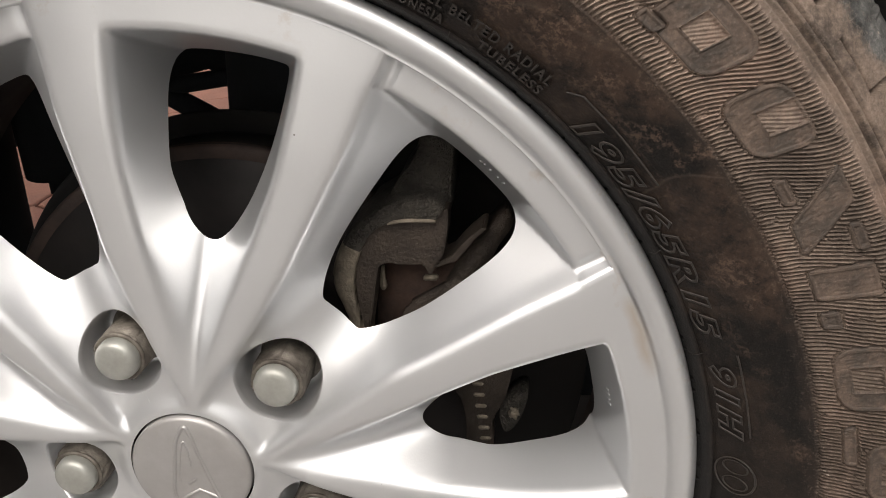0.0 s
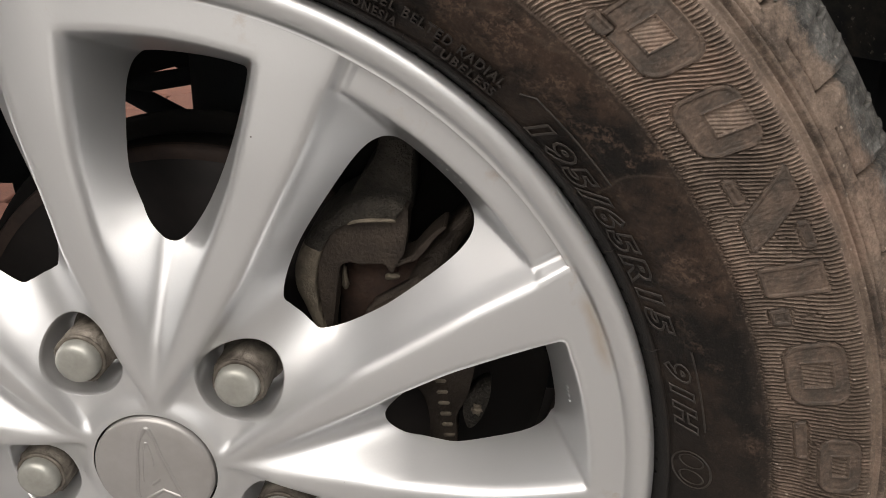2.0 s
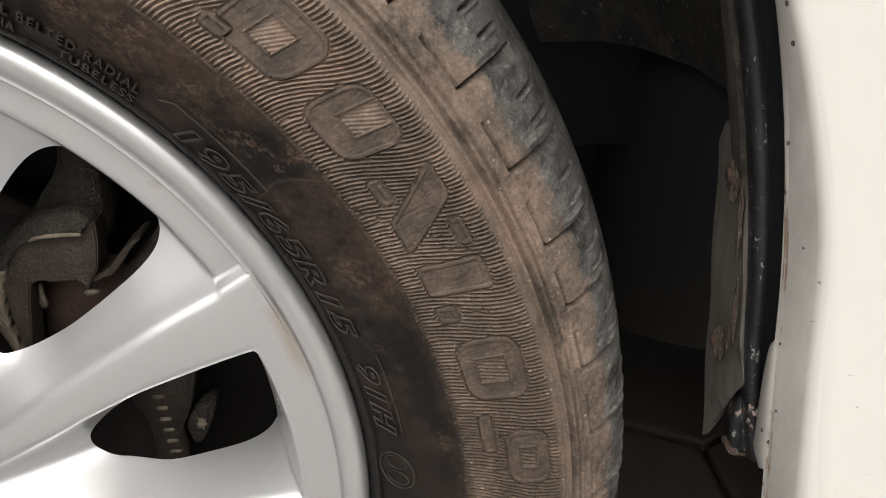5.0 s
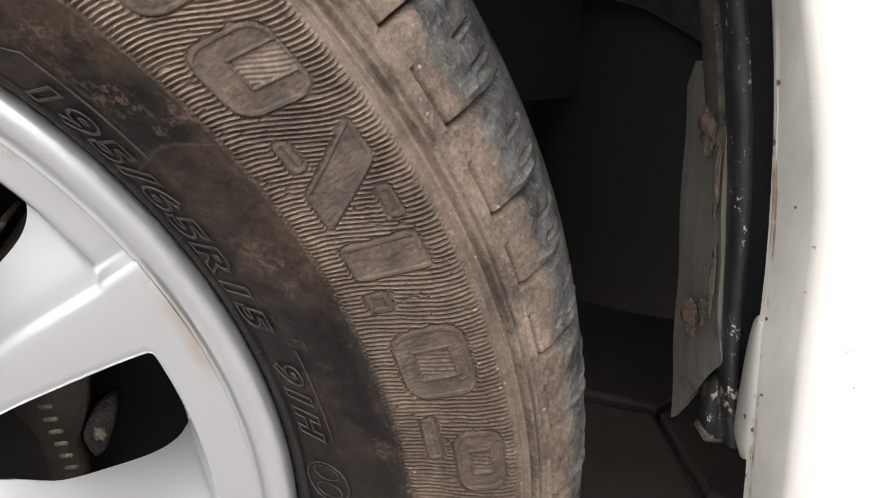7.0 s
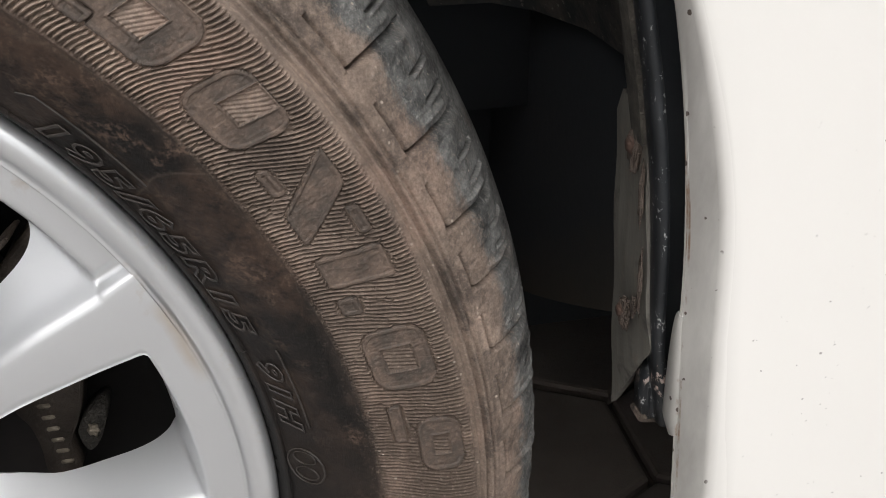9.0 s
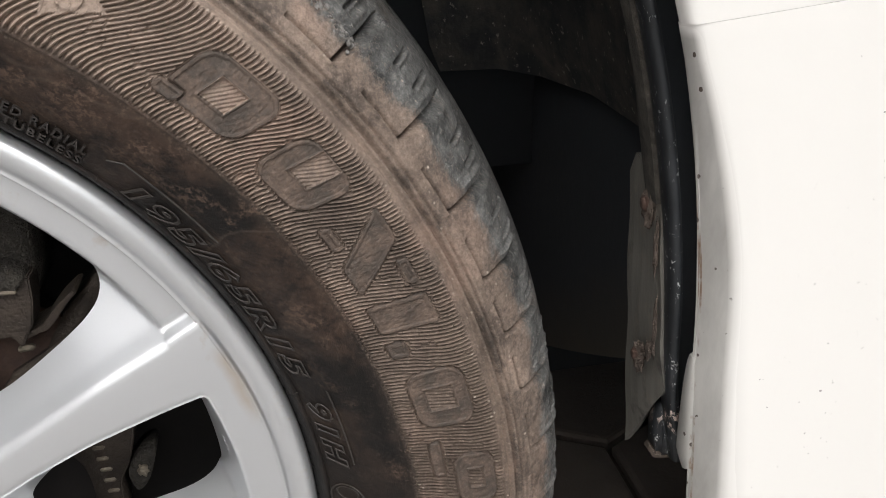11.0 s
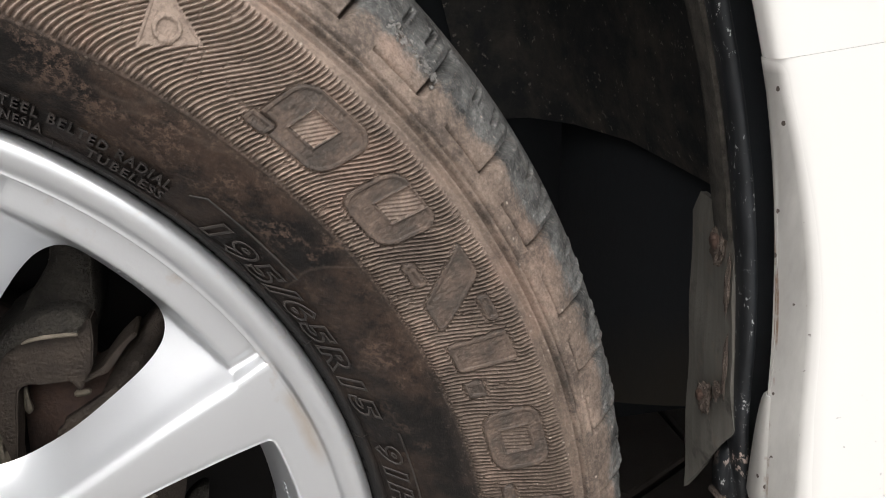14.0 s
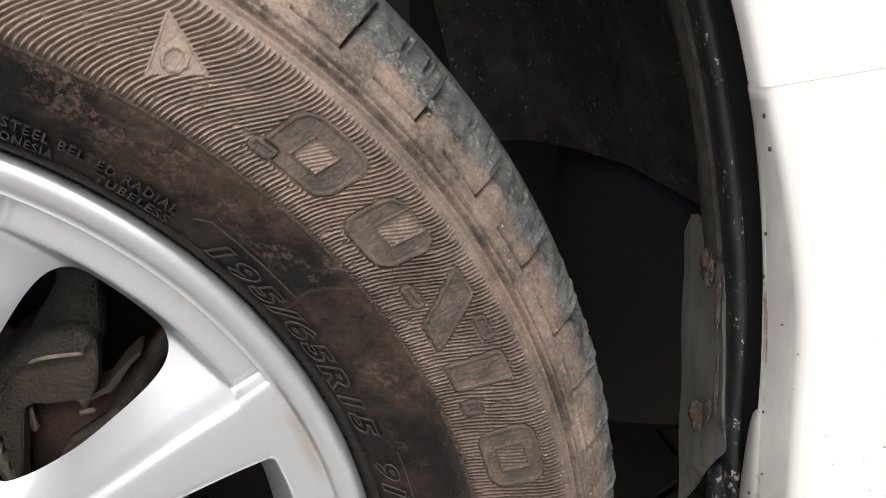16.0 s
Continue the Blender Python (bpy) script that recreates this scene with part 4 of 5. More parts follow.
# C-shaped bridge of worn metal: up the side and over the opening
outer_arc = [(0.0690, 0.0300), (0.0641, 0.0456), (0.0606, 0.0559), (0.0576, 0.0631), (0.0566, 0.0702), (0.0576, 0.0771), (0.0621, 0.0865), (0.0689, 0.0955), (0.0801, 0.1030), (0.0895, 0.1062), (0.0970, 0.1072), (0.1040, 0.1055), (0.1069, 0.1015)]
inner_arc = [(0.1040, 0.0975), (0.0924, 0.0973), (0.0850, 0.0968), (0.0783, 0.0939), (0.0726, 0.0874), (0.0685, 0.0781), (0.0668, 0.0698), (0.0670, 0.0599), (0.0690, 0.0469), (0.0725, 0.0320)]
arc_a = rounded(outer_arc + [(0.1060, 0.0990)], 5)[:-10]
arc_b = rounded(inner_arc[::-1] + [(0.1060, 0.0985)], 5)[:-10]
SECTION = ((0.0, 0.078), (0.0, 0.052), (0.02, 0.0440), (0.07, 0.0402), (0.18, 0.0384), (0.50, 0.0370), (0.92, 0.0362), (0.99, 0.0368), (1.02, 0.0385), (1.02, 0.060))


def bridge(k0, k1, n=60):
    """A stretch of the caliper's C-shaped bridge."""
    bm = bmesh.new()
    rails = []
    for k in range(k0, k1 + 1):
        a, b = (arc[int(k / n * (len(arc) - 1) + 0.5)] for arc in (arc_a, arc_b))
        row = []
        for f, y in SECTION:
            x, z = a[0] + (b[0] - a[0]) * f, a[1] + (b[1] - a[1]) * f
            row.append(bm.verts.new((x, y + 0.0007 * noise.fractal(Vector((x * 160, y * 160, z * 160)), 0.8, 2.0, 3), z)))
        rails.append(row)
    for p, q in zip(rails, rails[1:]):
        for i in range(len(p) - 1):
            bm.faces.new((p[i], q[i], q[i + 1], p[i + 1]))
    bm.faces.new(rails[-1])
    bmesh.ops.recalc_face_normals(bm, faces=bm.faces)
    return bm


part("caliper_horn", bridge(0, 31), CAST_EDGE, caliper, "worn bright horn of the caliper")
part("caliper_arch", bridge(31, 60), CAST, caliper)
# the brow's highlight, laid on as a thin strip of brighter metal
brow = rounded([(0.0830, 0.0962), (0.0880, 0.0971), (0.0930, 0.0974), (0.0970, 0.0974), (0.1030, 0.0972), (0.1020, 0.0984), (0.0960, 0.0988), (0.0900, 0.0986), (0.0850, 0.0978)], 3)
part("caliper_brow", slab([tuple(p) for p in brow], 0.0352, 0.040, 0.0004, 2), CAST_EDGE, caliper)
plate = [(0.0680, 0.0330), (0.0685, 0.0417), (0.0708, 0.0535), (0.0727, 0.0650), (0.0745, 0.0728), (0.0775, 0.0740), (0.0802, 0.0743), (0.0825, 0.0731), (0.0860, 0.0735), (0.0889, 0.0734), (0.0940, 0.0735), (0.0952, 0.0704), (0.0967, 0.0683), (0.0991, 0.0733), (0.1024, 0.0780), (0.1045, 0.0889), (0.1050, 0.0990), (0.0900, 0.1010), (0.0780, 0.0970), (0.0690, 0.0860), (0.0640, 0.0730), (0.0640, 0.0500)]
part("caliper_plate", slab([(x + 0.0028, z + 0.0029) for x, z in plate], 0.0400, 0.054, 0.0007, 2), PLATE, caliper, "brown-grey inner face of the caliper", True)
body_line = rounded([(0.0800, 0.0960), (0.0824, 0.1040), (0.0864, 0.1114), (0.0927, 0.1190), (0.0960, 0.1300), (0.0965, 0.1500), (0.1085, 0.1500), (0.1100, 0.1300), (0.1085, 0.1113), (0.1080, 0.1019), (0.1057, 0.0910), (0.1000, 0.0830)], 4)
part("caliper_body", slab([tuple(p) for p in body_line], 0.0490, 0.090, 0.0060, 5), CAST, caliper)
# pads and the rusty parts in the opening
part("brake_pad", slab([(0.070, 0.028), (0.074, 0.078), (0.098, 0.080), (0.116, 0.070), (0.122, 0.046), (0.100, 0.030)], 0.0575, 0.066, 0.002), RUST, caliper, "rusty brake pad plate")
part("pad_ledge", slab([(0.0800, 0.0330), (0.0860, 0.0520), (0.1000, 0.0600), (0.1130, 0.0680), (0.1150, 0.0600), (0.1020, 0.0450), (0.0950, 0.0330)], 0.0480, 0.058, 0.003, 3), PLATE, caliper)
part("pad_clip", slab([(0.0953, 0.0662), (0.1018, 0.0666), (0.1019, 0.0690), (0.0955, 0.0688)], 0.0455, 0.0485, 0.0006), CAST_EDGE, caliper)
part("pad_clip", slab([(0.0757, 0.0630), (0.0768, 0.0722), (0.0782, 0.0724), (0.0780, 0.0670), (0.0788, 0.0618), (0.0768, 0.0605)], 0.0470, 0.0505, 0.0005), CAST_EDGE, caliper)
web = [(0.0989, 0.0742), (0.1025, 0.0757), (0.1069, 0.0778), (0.1101, 0.0818), (0.1143, 0.0863), (0.1200, 0.0910), (0.1219, 0.0904), (0.1167, 0.0857), (0.1123, 0.0798), (0.1080, 0.0750), (0.1037, 0.0740), (0.0993, 0.0719)]
part("bracket_web", slab([(x + 0.0018, z + 0.0019) for x, z in web], 0.0420, 0.060, 0.0005), PLATE, caliper, "", True)
arm = rounded([(0.0850, 0.0380), (0.0921, 0.0477), (0.1020, 0.0592), (0.1073, 0.0678), (0.1139, 0.0775), (0.1245, 0.0883), (0.1310, 0.0940), (0.1340, 0.0900), (0.1277, 0.0800), (0.1223, 0.0700), (0.1118, 0.0569), (0.0977, 0.0430)], 3)
part("bracket_arm", slab([tuple(p) for p in arm], 0.0530, 0.075, 0.0012, 2), PLATE, caliper)
# slide pin sleeve and its bolt, seen through the lower opening
sleeve_line = rounded([(0.1040, 0.0420), (0.1058, 0.0230), (0.1072, 0.0140), (0.1104, 0.0083), (0.1124, -0.0031), (0.1128, -0.0220), (0.1235, -0.0220), (0.1241, -0.0035), (0.1286, 0.0060), (0.1308, 0.0123), (0.1337, 0.0247), (0.1360, 0.0420)], 4)
sleeve = part("slide_sleeve", slab([tuple(p) for p in sleeve_line], 0.0430, 0.062, 0.0050, 4), PLATE, caliper)
for k in range(6):
    z = 0.0175 - 0.0058 * k
    x = 0.1165 + 0.0006 * k
    part("sleeve_rib", block(x - 0.0010, x + 0.0042, 0.0422, 0.0440, z - 0.0010, z + 0.0010, 0.0005), CAST_EDGE, sleeve)
bolt_line = rounded([(0.1275, -0.0010), (0.1288, 0.0040), (0.1331, 0.0092), (0.1375, 0.0122), (0.1405, 0.0110), (0.1385, 0.0024), (0.1348, -0.0056), (0.1300, -0.0093)], 4)
bolt = part("caliper_bolt", slab([tuple(p) for p in bolt_line], 0.0450, 0.060, 0.0030, 4), CAST, caliper)
part("bolt_face", mud_lump(0.1342, 0.0442, 0.0018, (0.0022, 0.0012, 0.0030), 2.0, None, 3), CAST_EDGE, bolt)
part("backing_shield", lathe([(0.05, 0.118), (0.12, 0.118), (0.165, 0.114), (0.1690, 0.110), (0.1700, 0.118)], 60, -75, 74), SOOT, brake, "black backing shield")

# ---- suspension, dark against the lit ground beyond ----
strut = empty("suspension_strut", (-0.02, 0.20, 0.26), "sooty black suspension strut and arm inside the wheel arch", "suspension")
part("damper_tube", rod((0.0455, -0.02, 0.06), (0.0405, 0.06, 0.55), 0.060, 0.055, 28, 0.004), DEEP, strut)
part("knuckle", rod((0.03, -0.11, 0.02), (0.03, 0.06, 0.05), 0.062, 0.056, 24, 0.008), DEEP, strut)
part("spring_seat", rod((-0.005, 0.00, 0.200), (-0.005, 0.02, 0.330), 0.075, 0.085, 32, 0.01), DEEP, strut)
part("tie_rod", rod((-0.085, 0.00, 0.176), (-0.015, 0.00, 0.135), 0.0058, 0.0070, 18, 0.002), DEEP, strut)
part("brake_hose", rod((-0.085, 0.00, 0.160), (0.005, 0.00, 0.172), 0.0058, 0.0050, 14, 0.001), DEEP, strut)
part("rubber_boot", rod((-0.136, 0.00, 0.098), (-0.132, 0.00, 0.260), 0.019, 0.026, 28, 0.012), DEEP, strut)
part("stabiliser_link", rod((-0.190, 0.0, -0.06), (-0.186, 0.0, 0.30), 0.023, 0.023, 20, 0.004), DEEP, strut)
part("lower_arm", rod((0.02, -0.02, -0.07), (0.05, 0.50, -0.03), 0.026, 0.034, 20, 0.006), DEEP, strut)
part("apron_panel", slab([(-0.50, 0.02), (-0.34, 0.06), (-0.26, 0.085), (-0.21, 0.105), (-0.168, 0.125), (-0.10, 0.148), (-0.065, 0.156), (-0.04, 0.140), (-0.02, 0.10), (0.0, 0.06), (0.12, 0.0), (0.30, 0.0), (0.30, 0.60), (-0.60, 0.60)], 0.09, 0.10, 0.0), DEEP, strut, "", True)

# ---- the car's corner round the wheel ----
car = empty("white_car", (0, 0, 0), "aged white car corner with a chipped wheel arch", "car")
Z_WIDE, A_WIDE, A_HIGH = 0.36, 0.3520, 0.445


def arch_x(z):
    """The arch's edge, on the bumper's side, at the height z."""
    if z >= Z_WIDE:
        return A_WIDE * math.sqrt(max(0.0, 1 - ((z - Z_WIDE) / A_HIGH) ** 2))
    return A_WIDE + 0.12 * (Z_WIDE - z)


def seam_z(x):
    return 0.5002 + 0.094 * (x - 0.334)


def arch_point(k):
    """The arch's edge from its foot by the bumper (0) over the top (1) to the sill (2)."""
    side = 1 if k <= 1 else -1
    k = k if k <= 1 else 2 - k
    if k < 0.35:
        z = 0.12 + (Z_WIDE - 0.12) * k / 0.35
        return side * arch_x(z), z
    a = (k - 0.35) / 0.65 * math.pi / 2
    return side * A_WIDE * math.cos(a), Z_WIDE + A_HIGH * math.sin(a)


def edge_x(z):
    """The white panels' edge, which stands a little outside the black lip."""
    if z >= 0.37:
        return 0.3545 * math.sqrt(max(0.0, 1 - ((z - 0.37) / 0.417) ** 2))
    return 0.3545 + 0.05 * (0.37 - z)


def edge_point(k):
    """The white edge from its foot by the bumper (0) over the top (1) to the sill (2)."""
    side = 1 if k <= 1 else -1
    k = k if k <= 1 else 2 - k
    if k < 0.35:
        z = 0.12 + 0.25 * k / 0.35
        return side * edge_x(z), z
    a = (k - 0.35) / 0.65 * math.pi / 2
    return side * 0.3545 * math.cos(a), 0.37 + 0.417 * math.sin(a)


# sections across the edge, from its fold to the skin: distance from the edge, depth
EDGE = [(0.0014, -0.0250), (0.0004, -0.0256), (0.0000, -0.0264), (0.0005, -0.0272), (0.0010, -0.0268), (0.0013, -0.0274), (0.0030, -0.0300), (0.0056, -0.0336), (0.0076, -0.0358), (0.0096, -0.0371), (0.0125, -0.0379), (0.0200, -0.0384), (0.0350, -0.0385)]
SHARP = [(0.0010, -0.0292), (0.0003, -0.0300), (0.0000, -0.0312), (0.0002, -0.0325), (0.0004, -0.0337), (0.0006, -0.0347), (0.0010, -0.0358), (0.0016, -0.0367), (0.0025, -0.0374), (0.0040, -0.0379), (0.0070, -0.0382), (0.0150, -0.0384), (0.0350, -0.0385)]
SKIN = -0.0385


def body_y(x, z):
    """The outer skin: nearly flat beside the wheel, turning in towards the car's nose."""
    return SKIN + 0.55 * max(0.0, abs(x) - 0.50) ** 2 + 0.05 * max(0.0, z - 0.6) ** 2 - 0.02 * (z - 0.45) * 0.2


def panel_rows(edge_points, outer_points, profile):
    rows = []
    for (ex, ez), (bx, bz) in zip(edge_points, outer_points):
        d = Vector((bx - ex, bz - ez))
        ln = d.length
        d /= ln
        f = max(0.10, min(1.0, (0.4985 - ez) / 0.085)) ** 0.75 if profile is EDGE else 0.0
        cut = [(b + (a - b) * f, q + (p - q) * f) for (a, p), (b, q) in zip(EDGE, SHARP)]
        row = [(ex + d.x * o, y + body_y(ex, ez) - SKIN, ez + d.y * o) for o, y in cut]
        for f in (0.06, 0.1, 0.16, 0.25, 0.36, 0.5, 0.66, 0.83, 1.0):
            o = 0.035 + (ln - 0.035) * f
            x, z = ex + d.x * o, ez + d.y * o
            row.append((x, body_y(x, z), z))
        rows.append(row)
    return rows


def crisp(ob):
    split = ob.modifiers.new("crisp_edges", "EDGE_SPLIT")
    split.split_angle = radians(40)


def panel(name, rows, label, thick=0.0022):
    ob = raw(name, *sheet(rows), WHITE, car, label)
    mod = ob.modifiers.new("thickness", "SOLIDIFY")
    mod.thickness, mod.offset = thick, -1.0
    crisp(ob)
    return ob


def sample(k0, k1, n):
    return [edge_point(k0 + (k1 - k0) * i / (n - 1)) for i in range(n)]


# where the seam meets the arch
k_seam = min((k / 1000 for k in range(350, 900)), key=lambda k: abs(edge_point(k)[1] - seam_z(edge_point(k)[0])))
low = sample(0.0, k_seam, 40)
low_out = [(0.95, 0.12 + (seam_z(0.95) - 0.12) * (i / 39)) for i in range(40)]
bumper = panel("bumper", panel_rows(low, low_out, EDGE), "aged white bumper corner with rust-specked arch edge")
high = [(x, z + 0.00012) for x, z in sample(k_seam, 2.0, 90)]
outer = [(0.95, seam_z(0.95) + 0.0003), (0.95, 0.92), (-0.95, 0.92), (-0.95, 0.20)]
steps = [0.0, 0.22, 0.72, 1.0]
high_out = []
for i in range(90):
    t = i / 89
    j = max(k for k in range(3) if steps[k] <= t + 1e-9)
    f = (t - steps[j]) / (steps[j + 1] - steps[j])
    high_out.append((outer[j][0] + (outer[j + 1][0] - outer[j][0]) * f, outer[j][1] + (outer[j + 1][1] - outer[j][1]) * f))
fender = panel("fender", panel_rows(high, high_out, SHARP), "white front fender above the bumper joint")
# the white flange that curls in at the foot of the arch
curl = []
for i in range(30):
    t = i / 29
    z = 0.3215 + 0.052 * t
    w = 0.0074 * (1 - t) ** 0.55 * min(1.0, 0.35 + t / 0.14) + 0.0002
    row = []
    for k in range(12):
        a = math.pi * 0.95 * k / 11
        row.append((edge_x(z) + 0.0016 - 0.42 * w * math.sin(a) + 0.55 * w * k / 11, -0.0258 + 0.95 * w * (1 - math.cos(a)), z - 0.004 * (1 - t) ** 2 * k / 11))
    curl.append(row)
ob = raw("arch_flange", *sheet(curl), WHITE, bumper, "white flange curling into the arch")
mod = ob.modifiers.new("thickness", "SOLIDIFY")
mod.thickness = 0.0018
crisp(ob)

# black painted lip inside the white edge
lip_rows = []
for i in range(70):
    k = 0.2755 + (1.70 - 0.2755) * i / 69
    x, z = arch_point(k)
    side = 1 if x >= 0 else -1
    lift = max(0.0, min(1.0, (z - 0.31) / 0.09))
    nx, nz = (x / A_WIDE ** 2, (z - Z_WIDE) / A_HIGH ** 2) if z > Z_WIDE else (side, 0.0)
    ln = math.hypot(nx, nz)
    nx, nz = nx / ln, nz / ln
    x += 0.0045 * side * (1 - lift)
    prof = [(0.0040, 0.0040), (0.0008, -0.0020), (-0.0010, -0.0055), (-0.0018, -0.0090), (-0.0024, -0.0125), (-0.0026, -0.0155), (-0.0022, -0.0180), (-0.0008, -0.0194), (0.0012, -0.0190), (0.0030, -0.0120)]
    shift = 0.012 * (1 - lift)
    lip_rows.append([(x + nx * o, y + shift, z + nz * o) for o, y in prof])
lip = raw("arch_lip", *sheet(lip_rows), BLACK, car, "chipped black painted arch lip")
mod = lip.modifiers.new("thickness", "SOLIDIFY")
mod.thickness, mod.offset = 0.0015, -1
# dark sheet added behind the lip, in place of the gap's shade
gap_sheet = [[(row[-1][0] + o * (1 if row[-1][0] > 0 else -1), row[-1][1] + d, row[-1][2]) for o, d in ((-0.002, 0.004), (0.006, 0.010), (0.020, 0.010), (0.040, 0.006))] for row in lip_rows]
ob = raw("arch_channel", *sheet(gap_sheet), DEEP, car, "black gap behind the arch lip")
mod = ob.modifiers.new("thickness", "SOLIDIFY")
mod.thickness = 0.002
foot = part("lip_foot", slab([(0.3555, 0.3080), (0.3690, 0.3065), (0.3715, 0.312), (0.3675, 0.332), (0.3580, 0.338), (0.3550, 0.324)], -0.002, 0.012, 0.0025, 3), BLACK, lip, "scuffed foot of the arch lip")
part("lip_mud", slab([tuple(p) for p in rounded([(0.3545, 0.3070), (0.3620, 0.3052), (0.3705, 0.3065), (0.3695, 0.3090), (0.3620, 0.3082), (0.3555, 0.3100)], 4)], 0.0005, 0.010, 0.0009), MUD, lip, "dried mud on the lip's foot")

# liner edge strip beside the lip, dusty
strip = []
for i in range(60):
    k = 0.415 + (1.6 - 0.415) * i / 59
    x, z = arch_point(k)
    side = 1 if x >= 0 else -1
    nx, nz = x / A_WIDE ** 2, (z - Z_WIDE) / A_HIGH ** 2
    ln = math.hypot(nx, nz)
    wob = 0.0012 * math.sin(i * 1.7) + 0.0008 * math.sin(i * 3.1)
    strip.append([(x + nx / ln * o, y, z + nz / ln * o) for o, y in ((0.0000, -0.0060), (0.0000 + wob * 0.4, 0.0006), (0.0010, 0.0060 + wob), (0.0050, 0.0100 + wob))])
ob = raw("liner_edge", *sheet(strip), STRIP, car, "dusty edge of the wheel arch liner")
mod = ob.modifiers.new("thickness", "SOLIDIFY")
mod.thickness = 0.003
crisp(ob)

# the liner itself
liner = []
for i in range(64):
    k = 0.40 + (1.62 - 0.40) * i / 63
    x, z = arch_point(k)
    nx, nz = x / A_WIDE ** 2, (z - Z_WIDE) / A_HIGH ** 2
    ln = math.hypot(nx, nz)
    row = []
    for y, o in ((0.004, 0.006), (0.010, 0.014), (0.025, 0.030), (0.05, 0.040), (0.09, 0.044), (0.14, 0.044), (0.20, 0.040), (0.26, 0.030), (0.30, 0.010), (0.32, -0.03)):
        bend = 0.002 * math.sin(y * 40 + i * 0.2) + (0.005 if i % 6 == 0 else 0.0)
        row.append((x + nx / ln * (o + bend), y, z + nz / ln * (o + bend)))
    liner.append(row)
ob = raw("wheel_arch_liner", *sheet(liner), PLASTIC, car, "dusty black plastic wheel arch liner")
mod = ob.modifiers.new("thickness", "SOLIDIFY")
mod.thickness, mod.offset = 0.003, -1
crisp(ob)
part("arch_back_wall", block(0.0, 0.42, 0.335, 0.350, 0.33, 0.86, 0.002), DEEP, car)
part("arch_back_wall", block(-0.40, -0.001, 0.335, 0.350, 0.43, 0.86, 0.002), DEEP, car)
# lower splash guard with a curved lower edge
guard = []
for i in range(30):
    t = i / 29
    y = 0.055 + 0.42 * t
    foot_z = 0.318 - 0.62 * (y - 0.055) + 0.35 * (y - 0.055) ** 2
    guard.append([(0.400 + 0.006 * math.sin(5 * t + 2 * f) + 0.004 * f, y, foot_z + (0.47 - foot_z) * f) for f in (0, 0.02, 0.1, 0.3, 0.6, 1.0)])
ob = raw("splash_guard", *sheet(guard), GUARD, car, "mud-brown splash guard behind the bumper")
mod = ob.modifiers.new("thickness", "SOLIDIFY")
mod.thickness = 0.004
crisp(ob)
part("underbody", block(0.50, 0.92, 0.02, 0.50, 0.20, 0.22, 0.004), DEEP, car)
part("undertray", block(0.14, 0.92, 0.54, 0.86, 0.085, 0.105, 0.004), DEEP, car)
# upright added behind the arch to keep light off the ground there
part("crossmember", block(0.14, 0.92, 0.50, 0.54, 0.03, 0.42, 0.004), DEEP, car)
# unseen block, added to stop light from the front right
part("front_valance", block(0.47, 0.92, -0.02, 0.12, 0.03, 0.20, 0.01), DEEP, car)
part("inner_floor", block(-0.30, 0.95, 0.36, 0.72, 0.44, 0.86, 0.01), DEEP, car)
part("sill_floor", block(-0.95, -0.42, 0.0, 0.30, 0.34, 0.86, 0.01), DEEP, car)
part("nose_filler", block(0.53, 0.90, 0.12, 0.36, 0.31, 0.86, 0.01), DEEP, car)
bonnet = [[(x, y, 0.915 + 0.03 * min(1, (y + 0.07) * 3) - 0.08 * max(0, x) ** 2) for y in (-0.034, -0.02, 0.0, 0.08, 0.2, 0.34, 0.5, 0.72)] for x in np.linspace(-0.95, 0.95, 24).tolist()]
ob = raw("bonnet", *sheet(bonnet), WHITE, car, "white bonnet edge above the wheel")
mod = ob.modifiers.new("thickness", "SOLIDIFY")
mod.thickness = 0.004
crisp(ob)

# mud flap strip with its fixings
flap = new("mud_flap")
flap.parent = car
tagged(flap, "weathered grey rubber flap on the arch lip")
rows = []
for i in range(30):
    t = i / 29
    z = 0.2930 + (0.4390 - 0.2930) * t
    inner = 0.0330 - 0.0012 * math.sin(t * 4) - 0.007 * max(0, t - 0.93) / 0.07
    outer_y = -0.0080 + 0.009 * max(0.0, (0.20 - t) / 0.20) ** 1.2 + 0.004 * max(0, t - 0.85)
    row = []
    for j in range(8):
        s = j / 7
        row.append((0.3530 - 0.0030 * t - 0.0045 * s * t + 0.0004 * math.sin(t * 17 + s * 4) + 0.002 * (1 - t) ** 3, inner + (outer_y - inner) * s, z + 0.044 * s * (1 - t) ** 2.4))
    rows.append(row)
sheet_ob = raw("flap_sheet", *sheet(rows), FLAP, flap)
mod = sheet_ob.modifiers.new("thickness", "SOLIDIFY")
mod.thickness = 0.0025
crisp(sheet_ob)


def flap_x(y, z):
    """The flap's outer face at depth y and height z."""
    t = (z - 0.2930) / 0.1460
    f = max(0.0, min(1.0, (0.0330 - y) / 0.0410))
    return 0.3530 - 0.0030 * t - 0.0045 * f * t - 0.0014


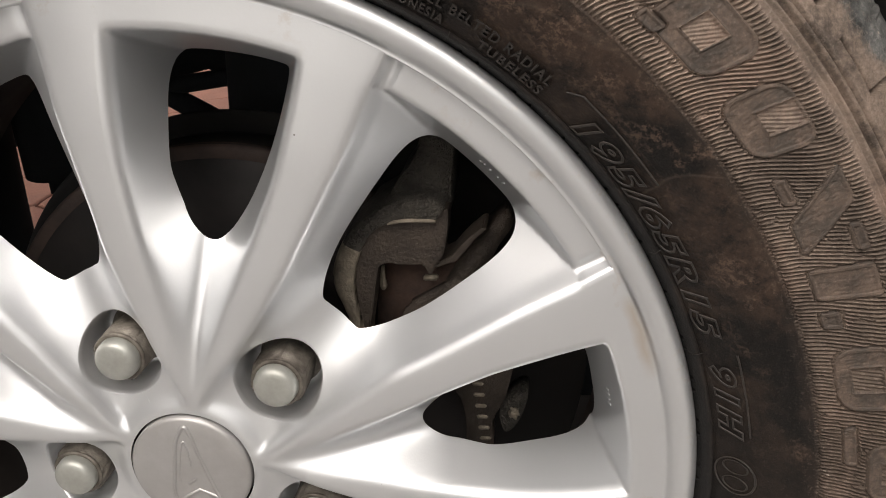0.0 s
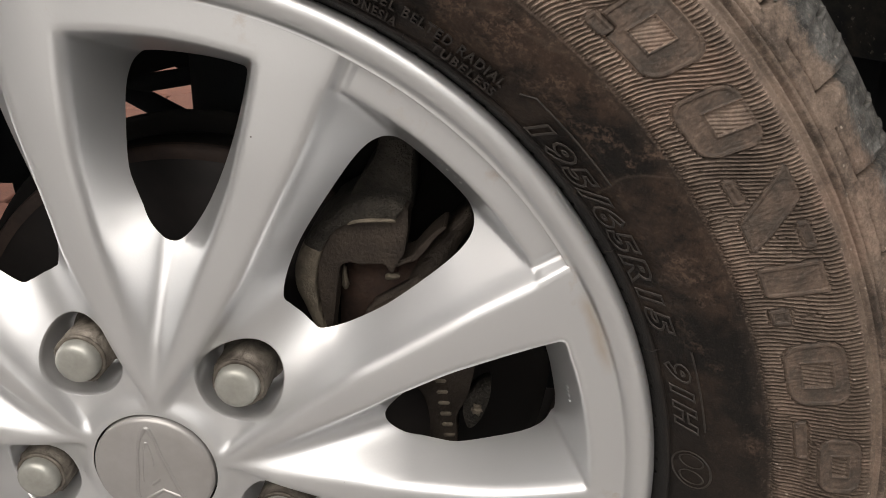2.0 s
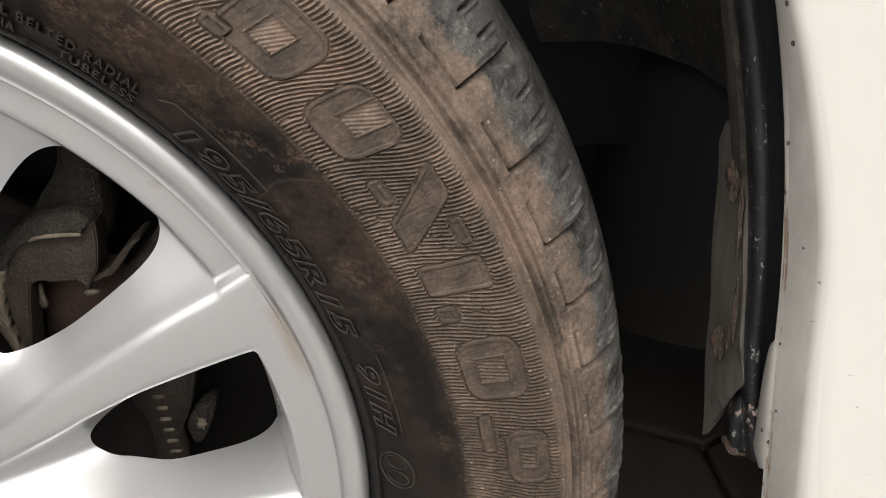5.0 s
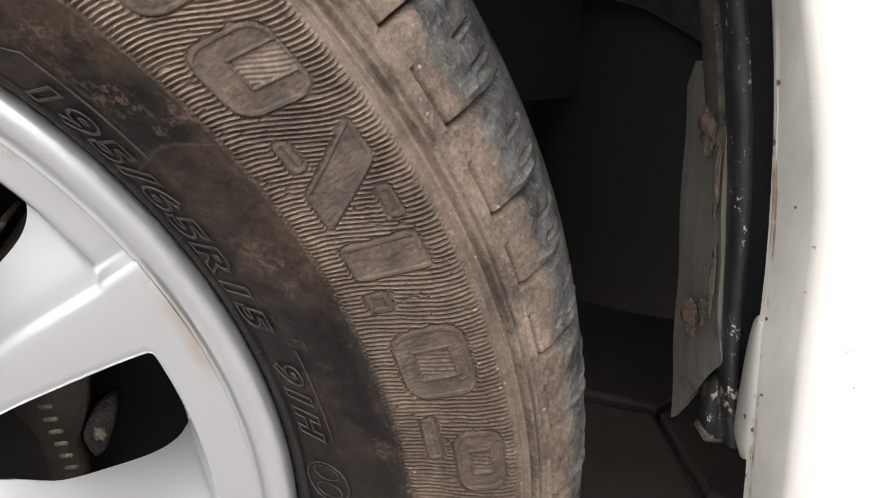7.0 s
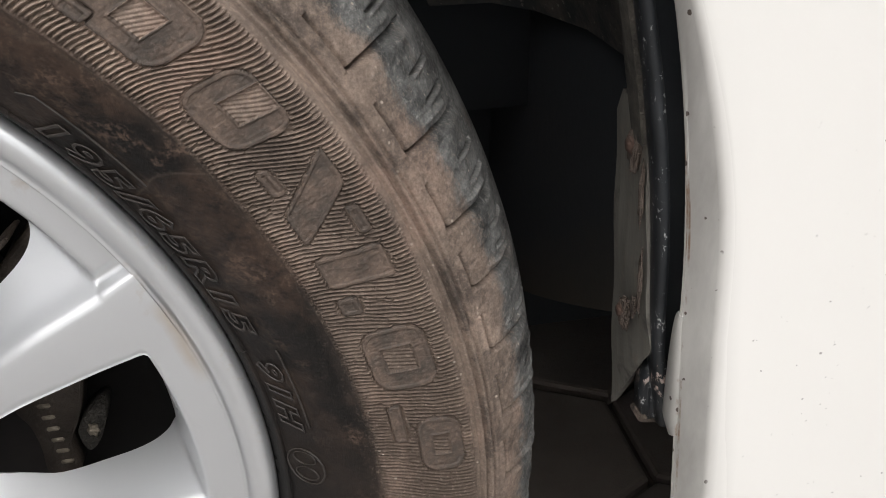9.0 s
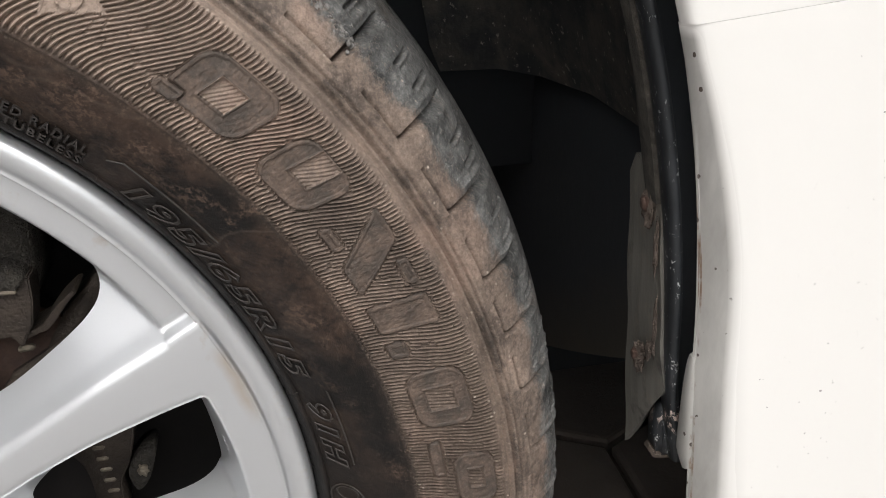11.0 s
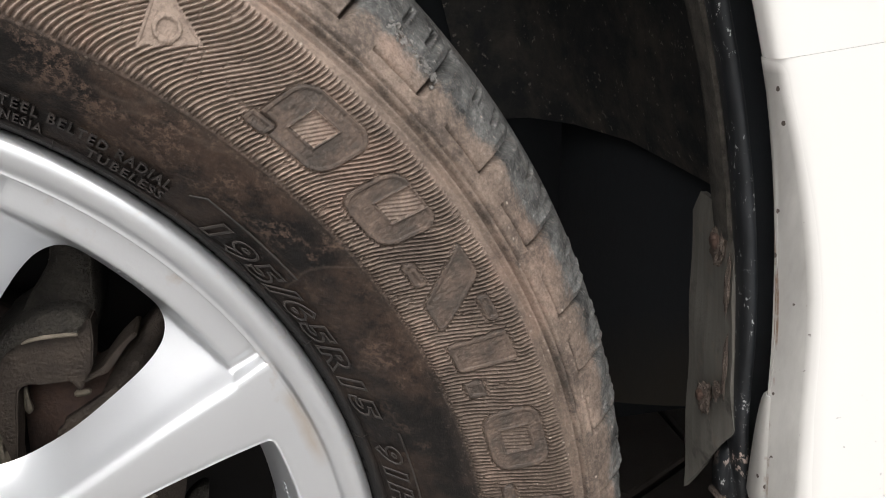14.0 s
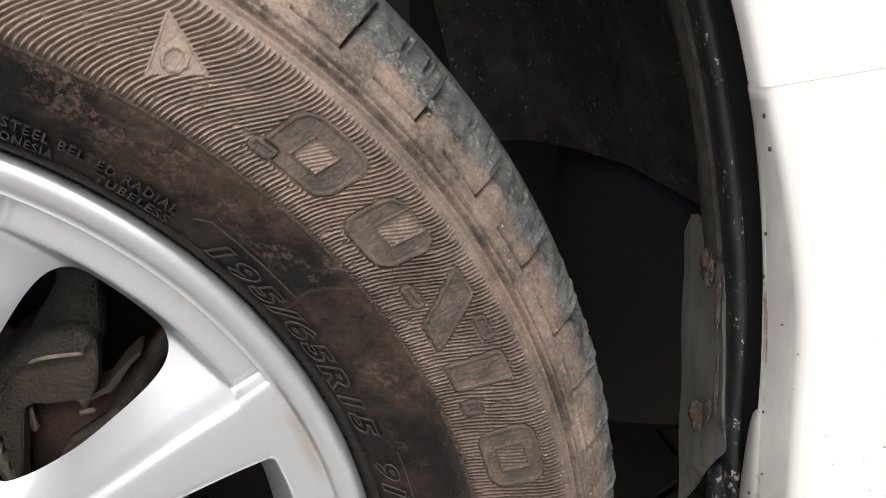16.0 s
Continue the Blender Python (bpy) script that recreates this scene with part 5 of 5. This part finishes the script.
for y, z, size in ((0.0040, 0.4262, 0.0052), (0.0120, 0.3540, 0.0048)):
    x = flap_x(y, z)
    fixing = part("flap_fixing", rod((x - 0.0026, y, z), (x + 0.003, y, z), size * 0.62, size * 0.72, 14, 0.0008), RUST, flap, "corroded fixing screw")
    part("fixing_mud", mud_lump(x - 0.0001, y - 0.001, z - 0.001, (0.0016, size * 0.95, size * 1.35), z * 50), MUD, fixing, "mud caked round the fixing")
    part("fixing_mud", mud_lump(x - 0.0004, y - size * 0.9, z + size * 0.5, (0.0012, size * 0.22, size * 1.2), z * 70), MUD, fixing)
for y, z, a, b in ((-0.0062, 0.412, 0.0016, 0.013), (-0.0062, 0.376, 0.0014, 0.014), (0.0005, 0.362, 0.0026, 0.005)):
    part("mud_streak", mud_lump(flap_x(y, z), y, z, (0.0007, a, b * 0.8), z * 90), MUD, flap)

# ---- the ground: interlocking pavers ----
ground = raw("ground", [(-60, -60, -0.012), (60, -60, -0.012), (60, 60, -0.012), (-60, 60, -0.012)], [(0, 1, 2, 3)], SAND, None, "sandy bed of a paved yard")
tagged(ground, kind="structure", category="ground")
# unseen side walls, added to darken the low sky left and right
YARD = make_plain("weathered_grey_plaster", (0.30, 0.29, 0.275), (0.17, 0.165, 0.155), 0.9, 0, 3, 0.4, 0.004)
for name, box in (("wall_east", (2.6, 2.8, -6.0, 7.2, -0.012, 3.0)), ("wall_west", (-3.4, -3.2, -6.0, 7.2, -0.012, 3.0))):
    ob = part(name, block(*box, 0.01), YARD, None, "unseen grey plastered wall, added to block low light from the side", True)
    tagged(ob, kind="structure", category="wall")
FLAT = 0.20


def paver_mesh(material):
    bm = bmesh.new()
    rows = []
    for inset, z in ((0.004, -0.030), (0.004, -0.004), (0.0065, -0.001), (0.010, 0.0)):
        rad = FLAT / math.sqrt(3) - inset
        rows.append([bm.verts.new((rad * math.cos(radians(30 + 60 * k)), rad * math.sin(radians(30 + 60 * k)), z)) for k in range(6)])
    for p, q in zip(rows, rows[1:]):
        for k in range(6):
            bm.faces.new((p[k], p[(k + 1) % 6], q[(k + 1) % 6], q[k]))
    bm.faces.new(rows[-1])
    me = bpy.data.meshes.new("paver")
    bm.to_mesh(me)
    bm.free()
    me.materials.append(material)
    return me


# the rest of the yard's pavers, joined
def far_pavers(skip):
    verts, faces = [], []
    rad = FLAT / math.sqrt(3) - 0.006
    for i in range(-38, 39):
        for j in range(-34, 44):
            x, y = (i + 0.5 * (j % 2)) * FLAT, j * FLAT * math.sqrt(3) / 2
            if skip(x, y) or math.hypot(x, y) > 7:
                continue
            n = len(verts)
            verts.extend((x + rad * math.cos(radians(30 + 60 * k)), y + rad * math.sin(radians(30 + 60 * k)), -0.0005) for k in range(6))
            verts.extend((x + rad * math.cos(radians(30 + 60 * k)), y + rad * math.sin(radians(30 + 60 * k)), -0.014) for k in range(6))
            faces.append(tuple(range(n, n + 6)))
            faces.extend((n + k, n + 6 + k, n + 6 + (k + 1) % 6, n + (k + 1) % 6) for k in range(6))
    return verts, faces


def close_by(x, y):
    return -1.35 < x < 1.15 and -0.75 < y < 2.75


for material, far_side, words in ((PAVER, False, "grey concrete pavers of the yard"), (RED_PAVER, True, "red concrete pavers across the yard")):
    rest = raw("paver_field", *far_pavers(lambda x, y: close_by(x, y) or (y > 0.6) != far_side), material, ground, words, True)
    tagged(rest, kind="stuff")
shared, shared_red, shared_shaded = paver_mesh(PAVER), paver_mesh(RED_PAVER), paver_mesh(SHADED_PAVER)
rng = random.Random(4)
for i in range(-8, 7):
    for j in range(-5, 17):
        x, y = (i + 0.5 * (j % 2)) * FLAT, j * FLAT * math.sqrt(3) / 2
        if close_by(x, y):
            # pavers under the car take the copy with shade in its colour
            ob = new("paver", shared_shaded if 0.05 < y < 1.0 and -0.05 < x < 0.9 else shared_red if y > 0.6 else shared)
            ob.parent = ground
            ob.matrix_basis = pose(x + rng.uniform(-0.001, 0.001), y, rng.uniform(-0.0015, 0.001), rng.uniform(-0.4, 0.4), rng.uniform(-0.4, 0.4), rng.choice((0, 60, 120)))
